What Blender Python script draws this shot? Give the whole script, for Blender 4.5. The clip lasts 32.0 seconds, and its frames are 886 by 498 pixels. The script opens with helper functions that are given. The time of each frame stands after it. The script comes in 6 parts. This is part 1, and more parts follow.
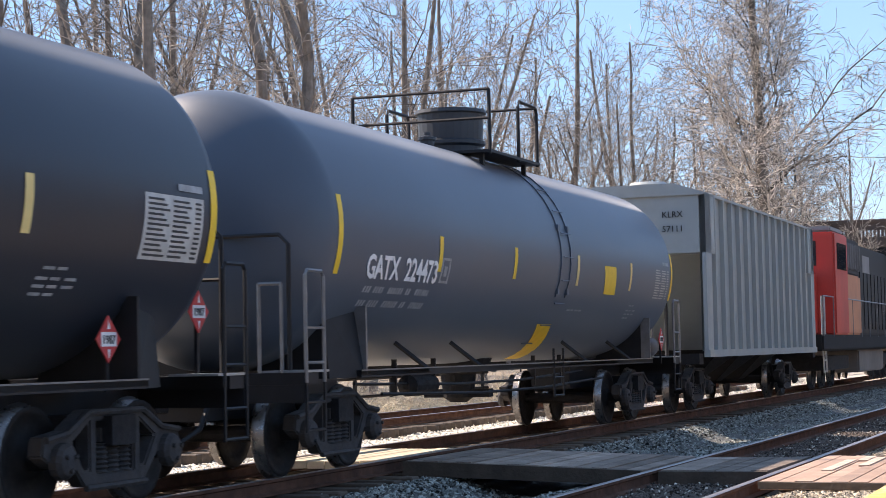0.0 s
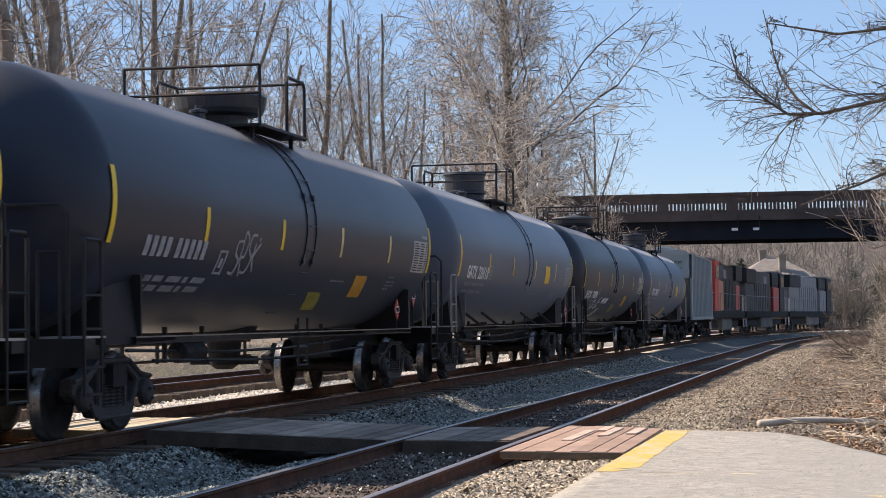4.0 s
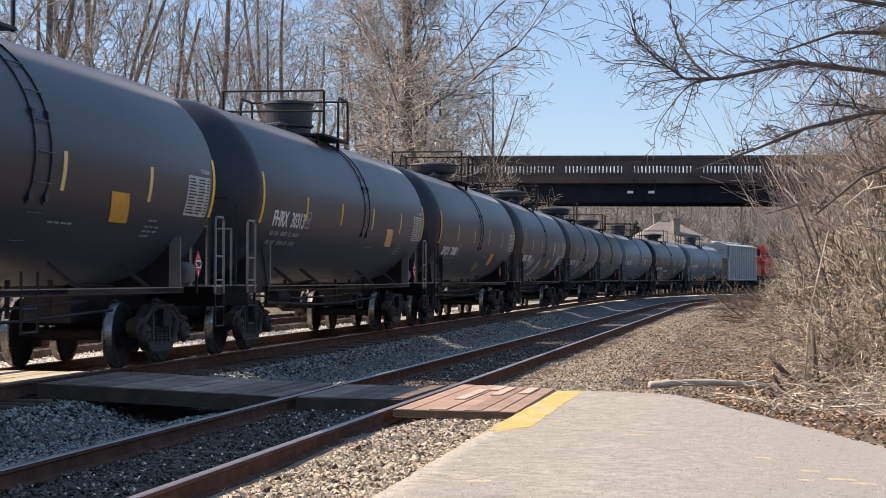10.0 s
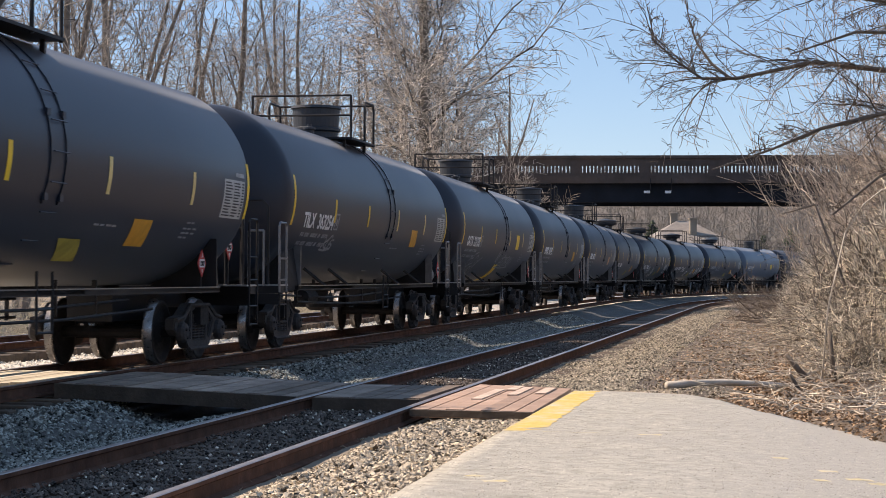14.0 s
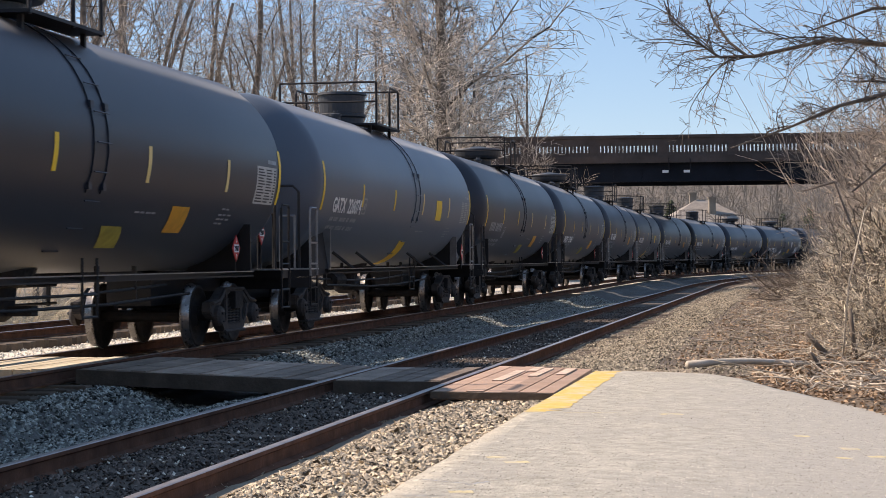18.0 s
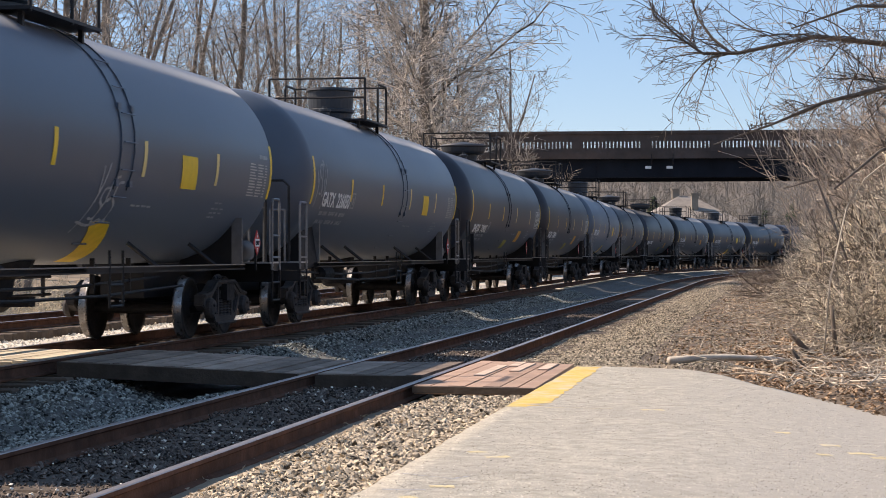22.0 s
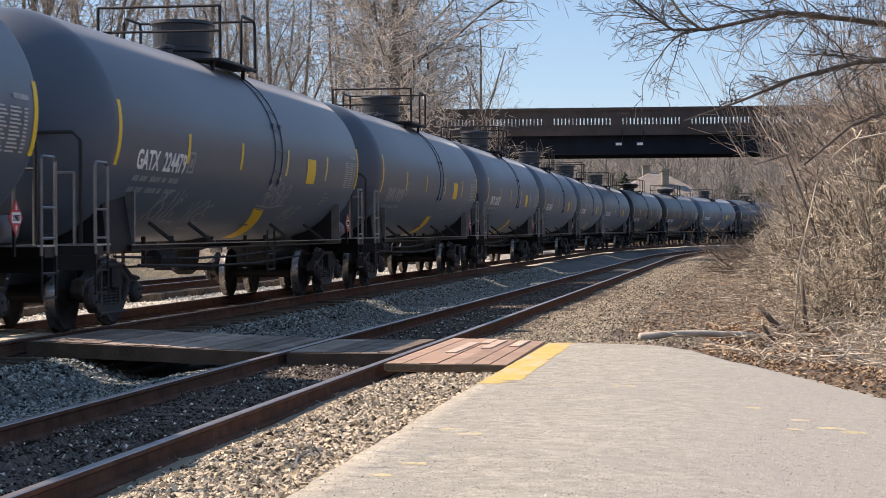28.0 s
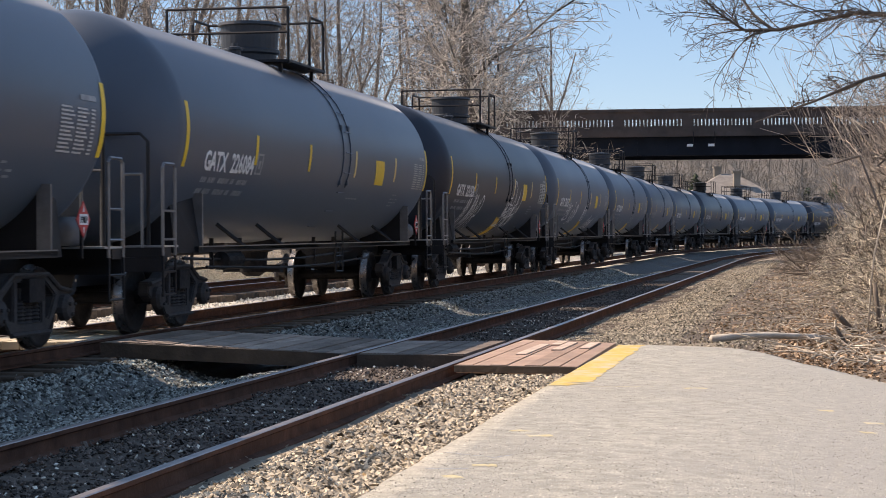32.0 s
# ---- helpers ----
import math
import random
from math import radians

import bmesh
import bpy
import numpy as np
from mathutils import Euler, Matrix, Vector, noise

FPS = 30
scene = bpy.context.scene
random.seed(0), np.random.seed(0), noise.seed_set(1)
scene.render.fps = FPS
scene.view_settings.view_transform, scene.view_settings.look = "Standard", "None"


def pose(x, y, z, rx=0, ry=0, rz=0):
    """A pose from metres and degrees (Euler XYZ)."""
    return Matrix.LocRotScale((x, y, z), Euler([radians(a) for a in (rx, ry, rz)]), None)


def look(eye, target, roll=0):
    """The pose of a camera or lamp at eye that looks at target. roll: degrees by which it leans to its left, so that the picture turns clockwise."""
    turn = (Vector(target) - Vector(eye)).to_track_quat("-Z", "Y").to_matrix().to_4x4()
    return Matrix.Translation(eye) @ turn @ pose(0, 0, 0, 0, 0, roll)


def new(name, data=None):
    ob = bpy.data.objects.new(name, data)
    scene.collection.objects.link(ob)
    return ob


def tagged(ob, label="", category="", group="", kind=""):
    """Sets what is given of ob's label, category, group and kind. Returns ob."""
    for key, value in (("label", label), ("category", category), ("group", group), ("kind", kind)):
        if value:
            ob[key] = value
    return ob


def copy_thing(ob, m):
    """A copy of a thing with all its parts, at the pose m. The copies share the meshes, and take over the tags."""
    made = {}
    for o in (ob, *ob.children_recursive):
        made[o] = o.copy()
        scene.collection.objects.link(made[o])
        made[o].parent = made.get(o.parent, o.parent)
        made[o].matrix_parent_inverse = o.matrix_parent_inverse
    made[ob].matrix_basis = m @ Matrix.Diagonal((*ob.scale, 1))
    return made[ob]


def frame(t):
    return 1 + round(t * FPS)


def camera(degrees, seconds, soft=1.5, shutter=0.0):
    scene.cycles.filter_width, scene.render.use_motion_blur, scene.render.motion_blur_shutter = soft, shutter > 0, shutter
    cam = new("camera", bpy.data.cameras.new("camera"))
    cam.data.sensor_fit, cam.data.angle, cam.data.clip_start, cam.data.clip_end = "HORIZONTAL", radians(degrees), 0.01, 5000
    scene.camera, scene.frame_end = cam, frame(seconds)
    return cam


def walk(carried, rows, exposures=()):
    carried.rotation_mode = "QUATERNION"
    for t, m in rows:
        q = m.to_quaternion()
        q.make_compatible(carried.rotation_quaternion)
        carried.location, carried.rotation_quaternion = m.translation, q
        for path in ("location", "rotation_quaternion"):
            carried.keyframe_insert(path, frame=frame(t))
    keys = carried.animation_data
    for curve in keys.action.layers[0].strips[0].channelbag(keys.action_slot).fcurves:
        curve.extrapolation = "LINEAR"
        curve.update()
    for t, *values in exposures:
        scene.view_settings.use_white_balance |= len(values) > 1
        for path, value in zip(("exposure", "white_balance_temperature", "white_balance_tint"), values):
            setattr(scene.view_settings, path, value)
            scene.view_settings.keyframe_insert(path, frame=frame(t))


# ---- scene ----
# the camera stands beside the track and turns; rows: seconds, yaw to the left, pitch, roll
cam = camera(26.7, 32.0, soft=0.7, shutter=0.1)
EYE = (0.0, 0.0, 1.268)
VIEW = ((0, 20.499, 3.185, -1.210), (0.5, 18.638, 3.315, -1.137), (1, 17.220, 2.991, -0.792), (1.5, 15.913, 2.755, -0.814), (2, 14.872, 2.553, -0.933),
        (2.5, 14.072, 2.410, -1.059), (3, 13.520, 2.266, -0.919), (3.5, 13.108, 2.158, -0.758), (5.5, 12.162, 2.135, -0.228), (6, 11.899, 1.971, -0.169),
        (6.5, 11.535, 1.750, -0.140), (7, 11.127, 1.545, -0.009), (7.5, 10.772, 1.377, 0.148), (8, 10.506, 1.251, 0.138), (8.5, 10.262, 1.152, 0.255),
        (9, 10.023, 1.057, 0.366), (9.5, 9.803, 0.948, 0.315), (10, 9.628, 0.850, 0.326), (10.5, 9.523, 0.790, 0.354), (11, 9.502, 0.809, 0.442),
        (11.5, 9.553, 0.871, 0.511), (12, 9.625, 0.939, 0.520), (12.5, 9.719, 0.984, 0.550), (13, 9.850, 0.950, 0.568), (13.5, 9.987, 0.906, 0.446),
        (14, 10.136, 0.846, 0.326), (14.5, 10.333, 0.809, 0.201), (15, 10.533, 0.746, -0.003), (15.5, 10.678, 0.655, -0.178), (17.5, 10.731, 0.335, -0.300),
        (18, 10.719, 0.297, -0.354), (18.5, 10.677, 0.294, -0.398), (19, 10.613, 0.311, -0.383), (19.5, 10.540, 0.354, -0.254), (20, 10.485, 0.368, -0.181),
        (20.5, 10.459, 0.352, -0.029), (21, 10.422, 0.310, 0.032), (21.5, 10.329, 0.227, 0.065), (22, 10.183, 0.127, 0.016), (22.5, 9.988, 0.029, -0.028),
        (23, 9.773, -0.013, -0.161), (23.5, 9.571, 0.013, -0.223), (24, 9.404, 0.028, -0.261), (24.5, 9.270, -0.002, -0.279), (25, 9.180, -0.109, -0.330),
        (25.5, 9.171, -0.269, -0.348), (27.5, 9.206, -0.621, -0.334), (28, 9.299, -0.567, -0.260), (28.5, 9.517, -0.505, -0.224), (29, 9.871, -0.485, -0.142),
        (29.5, 10.236, -0.528, -0.050), (30, 10.533, -0.640, -0.003), (30.5, 10.693, -0.777, 0.013), (31, 10.715, -0.845, 0.084), (31.5, 10.769, -0.767, -0.021),
        (32, 11.456, -0.508, -0.268))
walk(cam, [(t, pose(*EYE, 0, 0, yaw) @ pose(0, 0, 0, 90 + pitch) @ pose(0, 0, 0, 0, 0, roll)) for t, yaw, pitch, roll in VIEW],
     [(0, 1.06, 7150, 21), (1, 0.88, 7150, 21), (2, 0.70, 7150, 21), (3, 0.61, 7200, 21), (6, 0.58, 7400, 21), (12, 0.57, 7450, 21), (32, 0.55, 7450, 21)])

# ---- light ----
SUN_AZ, SUN_EL = -80.0, 43.0
world = bpy.data.worlds.new("sky")
scene.world = world
world.use_nodes = True
sky = world.node_tree.nodes.new("ShaderNodeTexSky")
sky.sky_type, sky.sun_disc = "NISHITA", False
sky.sun_elevation, sky.sun_rotation = radians(SUN_EL), radians(SUN_AZ)
sky.air_density, sky.dust_density, sky.ozone_density = 0.85, 0.0, 2.4
tone = world.node_tree.nodes.new("ShaderNodeHueSaturation")
tone.inputs["Saturation"].default_value = 1.25
world.node_tree.links.new(sky.outputs[0], tone.inputs["Color"])
haze = world.node_tree.nodes.new("ShaderNodeMix")
haze.data_type = "RGBA"
haze.inputs[0].default_value = 0.5
haze.inputs[7].default_value = (2.4, 4.0, 6.2, 1.0)
world.node_tree.links.new(tone.outputs[0], haze.inputs[6])
world.node_tree.links.new(haze.outputs[2], world.node_tree.nodes["Background"].inputs[0])
world.node_tree.nodes["Background"].inputs[1].default_value = 0.105
sun = new("sun", bpy.data.lights.new("sun", "SUN"))
sun.data.energy, sun.data.angle, sun.data.color = 4.7, radians(0.53), (1.0, 0.92, 0.80)
sa, se = radians(SUN_AZ), radians(SUN_EL)
sun.matrix_world = look((math.sin(sa) * math.cos(se) * 50, math.cos(sa) * math.cos(se) * 50, math.sin(se) * 50), (0, 0, 0))


# ---- materials ----
def mat(name, color, rough=0.7, metal=0.0, var=0.25, scale=4.0, bump=0.0, bscale=40.0, dirt=None, dscale=1.2, dmix=0.5, spec=0.5, rand=0.0, fine=0.35):
    """A node material: two scales of noise on the colour, an optional second colour in patches, fine relief."""
    m = bpy.data.materials.new(name)
    m.use_nodes = True
    nt = m.node_tree
    b = nt.nodes["Principled BSDF"]
    b.inputs["Roughness"].default_value, b.inputs["Metallic"].default_value = rough, metal
    b.inputs["Specular IOR Level"].default_value = spec
    tc = nt.nodes.new("ShaderNodeTexCoord")

    def noise_node(s, detail=4.0):
        n = nt.nodes.new("ShaderNodeTexNoise")
        n.inputs["Scale"].default_value, n.inputs["Detail"].default_value = s, detail
        nt.links.new(tc.outputs["Object"], n.inputs["Vector"])
        return n.outputs["Fac"]

    def ramp(fac, lo, hi, a, c):
        n = nt.nodes.new("ShaderNodeMapRange")
        n.inputs[1].default_value, n.inputs[2].default_value, n.inputs[3].default_value, n.inputs[4].default_value = lo, hi, a, c
        nt.links.new(fac, n.inputs[0])
        return n.outputs[0]

    def mix(fac, a, c, kind="MIX"):
        n = nt.nodes.new("ShaderNodeMix")
        n.data_type, n.blend_type = "RGBA", kind
        for i, v in ((0, fac), (6, a), (7, c)):
            if isinstance(v, (int, float)):
                n.inputs[i].default_value = v
            elif isinstance(v, tuple):
                n.inputs[i].default_value = (*v, 1)
            else:
                nt.links.new(v, n.inputs[i])
        return n.outputs[2]

    lo, hi = tuple(c * (1 - var) for c in color), tuple(min(1.0, c * (1 + var)) for c in color)
    out = mix(ramp(noise_node(scale), 0.3, 0.7, 0.0, 1.0), lo, hi)
    out = mix(ramp(noise_node(scale * 9.0, 2.0), 0.35, 0.65, 0.0, fine), out, tuple(c * (1 - 0.8 * var) for c in color))
    if dirt:
        out = mix(ramp(noise_node(dscale, 6.0), 0.45, 0.7, 0.0, dmix), out, dirt)
    if rand:
        info = nt.nodes.new("ShaderNodeObjectInfo")
        out = mix(1.0, out, mix(info.outputs["Random"], (1 - rand,) * 3, (1 + rand * 0.6,) * 3), "MULTIPLY")
    nt.links.new(out, b.inputs["Base Color"])
    if bump:
        n = nt.nodes.new("ShaderNodeBump")
        n.inputs["Strength"].default_value, n.inputs["Distance"].default_value = bump, 0.02
        nt.links.new(noise_node(bscale, 5.0), n.inputs["Height"])
        nt.links.new(n.outputs[0], b.inputs["Normal"])
        nt.links.new(ramp(noise_node(scale * 3.0), 0.3, 0.7, max(0.0, rough - 0.1), min(1.0, rough + 0.1)), b.inputs["Roughness"])
    return m


def islands(m, amount):
    """Vary a material's colour from loose piece to loose piece of a joined mesh."""
    nt = m.node_tree
    b = nt.nodes["Principled BSDF"]
    src = b.inputs["Base Color"].links[0].from_socket
    geo = nt.nodes.new("ShaderNodeNewGeometry")
    mr = nt.nodes.new("ShaderNodeMapRange")
    mr.inputs[3].default_value, mr.inputs[4].default_value = 1 - amount, 1 + amount
    nt.links.new(geo.outputs["Random Per Island"], mr.inputs[0])
    n = nt.nodes.new("ShaderNodeMix")
    n.data_type, n.blend_type = "RGBA", "MULTIPLY"
    n.inputs[0].default_value = 1.0
    nt.links.new(src, n.inputs[6])
    nt.links.new(mr.outputs[0], n.inputs[7])
    nt.links.new(n.outputs[2], b.inputs["Base Color"])
    return m


M_BLACK = mat("tank_black_paint", (0.014, 0.021, 0.036), 0.42, 0, 0.10, 0.35, dirt=(0.022, 0.028, 0.040), dscale=0.4, dmix=0.35, spec=0.4, rand=0.15)
M_GREY = mat("tank_grey_paint", (0.068, 0.095, 0.134), 0.42, 0, 0.07, 0.35, dirt=(0.080, 0.102, 0.132), dscale=0.4, dmix=0.35, spec=0.5, rand=0.12)
for m, dust in ((M_GREY, 0.14), (M_BLACK, 0.09)):
    bsdf = m.node_tree.nodes["Principled BSDF"]
    bsdf.inputs["Sheen Weight"].default_value, bsdf.inputs["Sheen Roughness"].default_value = dust, 0.35
    bsdf.inputs["Sheen Tint"].default_value = (0.88, 0.93, 1.0, 1.0)
M_IRON = mat("truck_iron", (0.014, 0.014, 0.016), 0.75, 0.0, 0.35, 6, 0.2, 40, (0.028, 0.024, 0.023), 4, 0.4, spec=0.3)
M_STEEL = mat("worn_wheel_steel", (0.22, 0.21, 0.205), 0.32, 0.9, 0.2, 8, 0.05, 60)
M_WHEEL = mat("wheel_plate", (0.018, 0.016, 0.016), 0.7, 0.0, 0.3, 6, 0.1, 40, spec=0.3)
M_PIPE = mat("black_pipe_paint", (0.012, 0.013, 0.016), 0.55, 0, 0.25, 6, spec=0.35)
# pale tone carries the highlights of the tank cars' grab irons and side angles
M_PALEPIPE = mat("pale_pipe", (0.19, 0.197, 0.21), 0.35, 0.4, 0.2, 6)
M_GALV = mat("galvanised_tread", (0.42, 0.43, 0.44), 0.4, 0.5, 0.2, 6)
M_YELLOW = mat("yellow_reflector", (0.88, 0.58, 0.03), 0.45, 0, 0.1, 5)
M_PALEYEL = mat("faded_yellow_reflector", (0.80, 0.62, 0.25), 0.5, 0, 0.1, 5)
M_WHITE = mat("white_lettering", (0.82, 0.83, 0.84), 0.6, 0, 0.06, 6)
M_GHOST = mat("thin_white_stencil", (0.34, 0.36, 0.38), 0.6, 0, 0.3, 10)
M_PANEL = mat("white_stencil_panel", (0.50, 0.51, 0.50), 0.6, 0, 0.15, 8)
M_DARKLINE = mat("dark_print", (0.05, 0.05, 0.055), 0.7, 0, 0.2, 8)
M_ORANGE = mat("orange_yellow_patch", (0.70, 0.34, 0.03), 0.5, 0, 0.15, 6)
M_GRIT = islands(mat("pavement_grit", (0.47, 0.45, 0.39), 0.9, 0, 0.2, 9), 0.8)
M_WEAR = mat("pale_worn_wood", (0.56, 0.43, 0.34), 0.85, 0, 0.25, 5, 0.3, 30)
M_RESERVOIR = mat("grey_reservoir_paint", (0.13, 0.135, 0.145), 0.55, 0, 0.15, 3)
M_SALMON = mat("faded_salmon_patch", (0.72, 0.42, 0.22), 0.55, 0, 0.15, 6)
M_OLIVE = mat("dirty_yellow_patch", (0.36, 0.32, 0.06), 0.6, 0, 0.25, 5)
M_RED = mat("placard_red", (0.62, 0.06, 0.06), 0.5, 0, 0.1, 6)
M_RAILSIDE = mat("rusty_rail", (0.125, 0.062, 0.042), 0.9, 0.0, 0.35, 5, 0.2, 50, (0.06, 0.036, 0.028), 1.5, 0.6, spec=0.15)
M_RAILTOP = mat("worn_rail_head", (0.40, 0.35, 0.33), 0.36, 0.7, 0.2, 6)
M_TIE = mat("weathered_tie", (0.11, 0.083, 0.062), 0.9, 0, 0.35, 3, 0.5, 25, rand=0.35)
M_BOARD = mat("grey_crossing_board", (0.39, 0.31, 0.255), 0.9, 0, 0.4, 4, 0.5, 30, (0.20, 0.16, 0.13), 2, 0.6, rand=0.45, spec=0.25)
M_TAN = mat("red_brown_crossing_board", (0.40, 0.27, 0.20), 0.85, 0, 0.2, 3, 0.4, 30, (0.28, 0.20, 0.16), 2, 0.5, rand=0.2)
M_PAVE = mat("sun_bleached_asphalt", (0.52, 0.495, 0.42), 0.92, 0, 0.42, 9.0, 1.0, 70, (0.385, 0.365, 0.32), 0.8, 0.7, fine=1.0)


def crest_shade(m, colour):
    """Blend the slope's shading into the colour as darker grey right of the crest, with a ragged border."""
    nt = m.node_tree
    b = nt.nodes["Principled BSDF"]
    src = b.inputs["Base Color"].links[0].from_socket
    tc, sep, add = nt.nodes.new("ShaderNodeTexCoord"), nt.nodes.new("ShaderNodeSeparateXYZ"), nt.nodes.new("ShaderNodeMath")
    n, mr, mix = nt.nodes.new("ShaderNodeTexNoise"), nt.nodes.new("ShaderNodeMapRange"), nt.nodes.new("ShaderNodeMix")
    n.inputs["Scale"].default_value, n.inputs["Detail"].default_value = 1.6, 6.0
    mr.inputs[1].default_value, mr.inputs[2].default_value, mr.inputs[4].default_value = -1.1, 0.9, 0.75
    mix.data_type = "RGBA"
    mix.inputs[7].default_value = (*colour, 1)
    nt.links.new(tc.outputs["Object"], sep.inputs[0])
    nt.links.new(tc.outputs["Object"], n.inputs["Vector"])
    nt.links.new(sep.outputs[0], add.inputs[0])
    nt.links.new(n.outputs["Fac"], add.inputs[1])
    nt.links.new(add.outputs[0], mr.inputs[0])
    nt.links.new(mr.outputs[0], mix.inputs[0])
    nt.links.new(src, mix.inputs[6])
    nt.links.new(mix.outputs[2], b.inputs["Base Color"])


# darker grey stands in for the shading of the slope past the crest
crest_shade(M_PAVE, (0.385, 0.37, 0.335))
M_YELPAINT = mat("worn_yellow_paint", (0.66, 0.46, 0.12), 0.85, 0, 0.2, 14, 0.3, 80, (0.53, 0.485, 0.37), 3.5, 0.95, fine=0.9)
M_FLECK = mat("faded_yellow_fleck", (0.58, 0.50, 0.30), 0.9, 0, 0.25, 12, 0.3, 80, (0.50, 0.475, 0.41), 9, 0.9)
M_CRACK = mat("dark_crack", (0.27, 0.25, 0.21), 0.9, 0, 0.2, 8)
M_GROUND = mat("dry_earth", (0.26, 0.21, 0.15), 0.95, 0, 0.35, 0.9, 0.6, 12, (0.14, 0.115, 0.09), 0.35, 0.7)
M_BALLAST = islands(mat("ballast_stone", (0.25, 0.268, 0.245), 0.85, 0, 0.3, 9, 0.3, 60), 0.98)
M_GRAVEL = islands(mat("tan_gravel", (0.43, 0.36, 0.265), 0.9, 0, 0.3, 9, 0.3, 60), 0.95)
M_DARKSTONE = islands(mat("oily_track_stone", (0.12, 0.097, 0.082), 0.9, 0, 0.25, 9, 0.3, 60), 0.9)
M_VERGE = islands(mat("brown_verge_stone", (0.34, 0.29, 0.215), 0.95, 0, 0.3, 9, 0.3, 60), 0.9)
# pale stone raised towards white, strong sunlight included in the colour
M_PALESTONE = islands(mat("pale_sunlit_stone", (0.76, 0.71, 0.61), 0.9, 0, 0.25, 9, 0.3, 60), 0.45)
M_BARK = mat("grey_bark", (0.20, 0.17, 0.145), 0.95, 0, 0.4, 3, 0.5, 20)
M_TWIG = islands(mat("bare_twigs", (0.44, 0.36, 0.285), 0.9, 0, 0.3, 1.0), 0.6)
M_WOODTWIG = islands(mat("brown_woodland_twigs", (0.30, 0.26, 0.22), 0.9, 0, 0.3, 1.0), 0.75)
M_PALEBARK = mat("pale_mottled_bark", (0.17, 0.145, 0.12), 0.9, 0, 0.4, 0.8, 0.3, 20, (0.10, 0.085, 0.07), 1.0, 0.7)
M_PALETWIG = islands(mat("pale_twigs", (0.43, 0.385, 0.335), 0.9, 0, 0.3, 1.0), 0.9)
M_FARTWIG = islands(mat("far_brown_twigs", (0.21, 0.185, 0.155), 0.95, 0, 0.3, 0.1), 0.35)
M_STRAW = islands(mat("pale_straw", (0.55, 0.47, 0.34), 0.9, 0, 0.25, 1.5), 0.35)
M_DEADWOOD = mat("barkless_grey_wood", (0.50, 0.45, 0.38), 0.85, 0, 0.25, 5, 0.3, 30)
M_DEADSTICK = islands(mat("dead_sticks", (0.50, 0.43, 0.34), 0.9, 0, 0.25, 3), 0.5)
M_EVERGREEN = islands(mat("evergreen_needles", (0.075, 0.09, 0.05), 0.9, 0, 0.3, 2), 0.4)
M_BRUSH = islands(mat("dry_brush_stems", (0.58, 0.51, 0.40), 0.9, 0, 0.3, 1.5), 0.85)
M_LITTER = islands(mat("leaf_litter", (0.34, 0.235, 0.15), 0.9, 0, 0.3, 3), 0.6)
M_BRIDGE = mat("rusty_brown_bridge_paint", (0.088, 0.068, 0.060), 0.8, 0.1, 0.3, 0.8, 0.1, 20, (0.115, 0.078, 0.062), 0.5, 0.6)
# much darker and bluer than the deck and parapet above
M_BRIDGELOW = mat("blue_black_girder", (0.013, 0.018, 0.028), 0.8, 0.0, 0.25, 0.8, spec=0.2)
M_HOPPER = mat("pale_grey_hopper_paint", (0.36, 0.40, 0.40), 0.6, 0, 0.12, 0.8, 0.05, 30, (0.26, 0.26, 0.24), 0.8, 0.5)
M_ROOFTILE = mat("pale_shingle_roof", (0.24, 0.215, 0.19), 0.9, 0, 0.2, 2, 0.2, 10)
M_WALLTAN = mat("tan_house_wall", (0.26, 0.225, 0.18), 0.9, 0, 0.15, 1)
M_GLASS = mat("dark_window_glass", (0.02, 0.025, 0.03), 0.08, 0, 0.1, 2)
M_LOCORED = mat("loco_red", (0.62, 0.06, 0.04), 0.5, 0, 0.15, 1, 0, 30, (0.40, 0.05, 0.035), 0.8, 0.4)
M_LOCOORANGE = mat("loco_orange", (0.60, 0.25, 0.13), 0.55, 0, 0.15, 1, 0, 30, (0.42, 0.21, 0.13), 0.8, 0.5)
M_LOCOBLACK = mat("loco_black", (0.018, 0.018, 0.021), 0.6, 0, 0.2, 1, spec=0.3)
M_LOCOFRAME = mat("loco_frame_black", (0.012, 0.011, 0.011), 0.85, 0, 0.3, 1)
M_BLUEMARK = mat("faded_blue_marking", (0.36, 0.38, 0.40), 0.85, 0, 0.2, 8)
# pale gravel bed lightened further to stand in for full sun
M_PALEBED = mat("sun_whitened_bed", (0.68, 0.62, 0.52), 0.95, 0, 0.3, 8, 0.6, 40, (0.50, 0.45, 0.37), 0.8, 0.5, fine=0.8)
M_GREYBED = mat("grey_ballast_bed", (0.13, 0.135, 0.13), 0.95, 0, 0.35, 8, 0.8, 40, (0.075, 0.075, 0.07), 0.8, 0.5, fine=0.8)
M_DARKBED = mat("oily_track_bed", (0.11, 0.085, 0.065), 0.95, 0, 0.35, 8, 0.8, 40, (0.07, 0.055, 0.045), 0.8, 0.5, fine=0.8)
M_CASTING = mat("dusty_cast_steel", (0.052, 0.050, 0.052), 0.8, 0.0, 0.35, 7, 0.25, 40, (0.075, 0.064, 0.055), 5, 0.5, spec=0.3)
M_FUELTANK = mat("dusty_fuel_tank", (0.22, 0.19, 0.165), 0.8, 0, 0.25, 1)
M_LOCODUSK = mat("loco_dusty_dark_grey", (0.10, 0.095, 0.09), 0.7, 0, 0.25, 1)
M_SOIL = mat("dark_leafy_soil", (0.15, 0.115, 0.085), 0.95, 0, 0.4, 2.5, 0.8, 30, (0.075, 0.06, 0.048), 0.5, 0.7, fine=0.8)
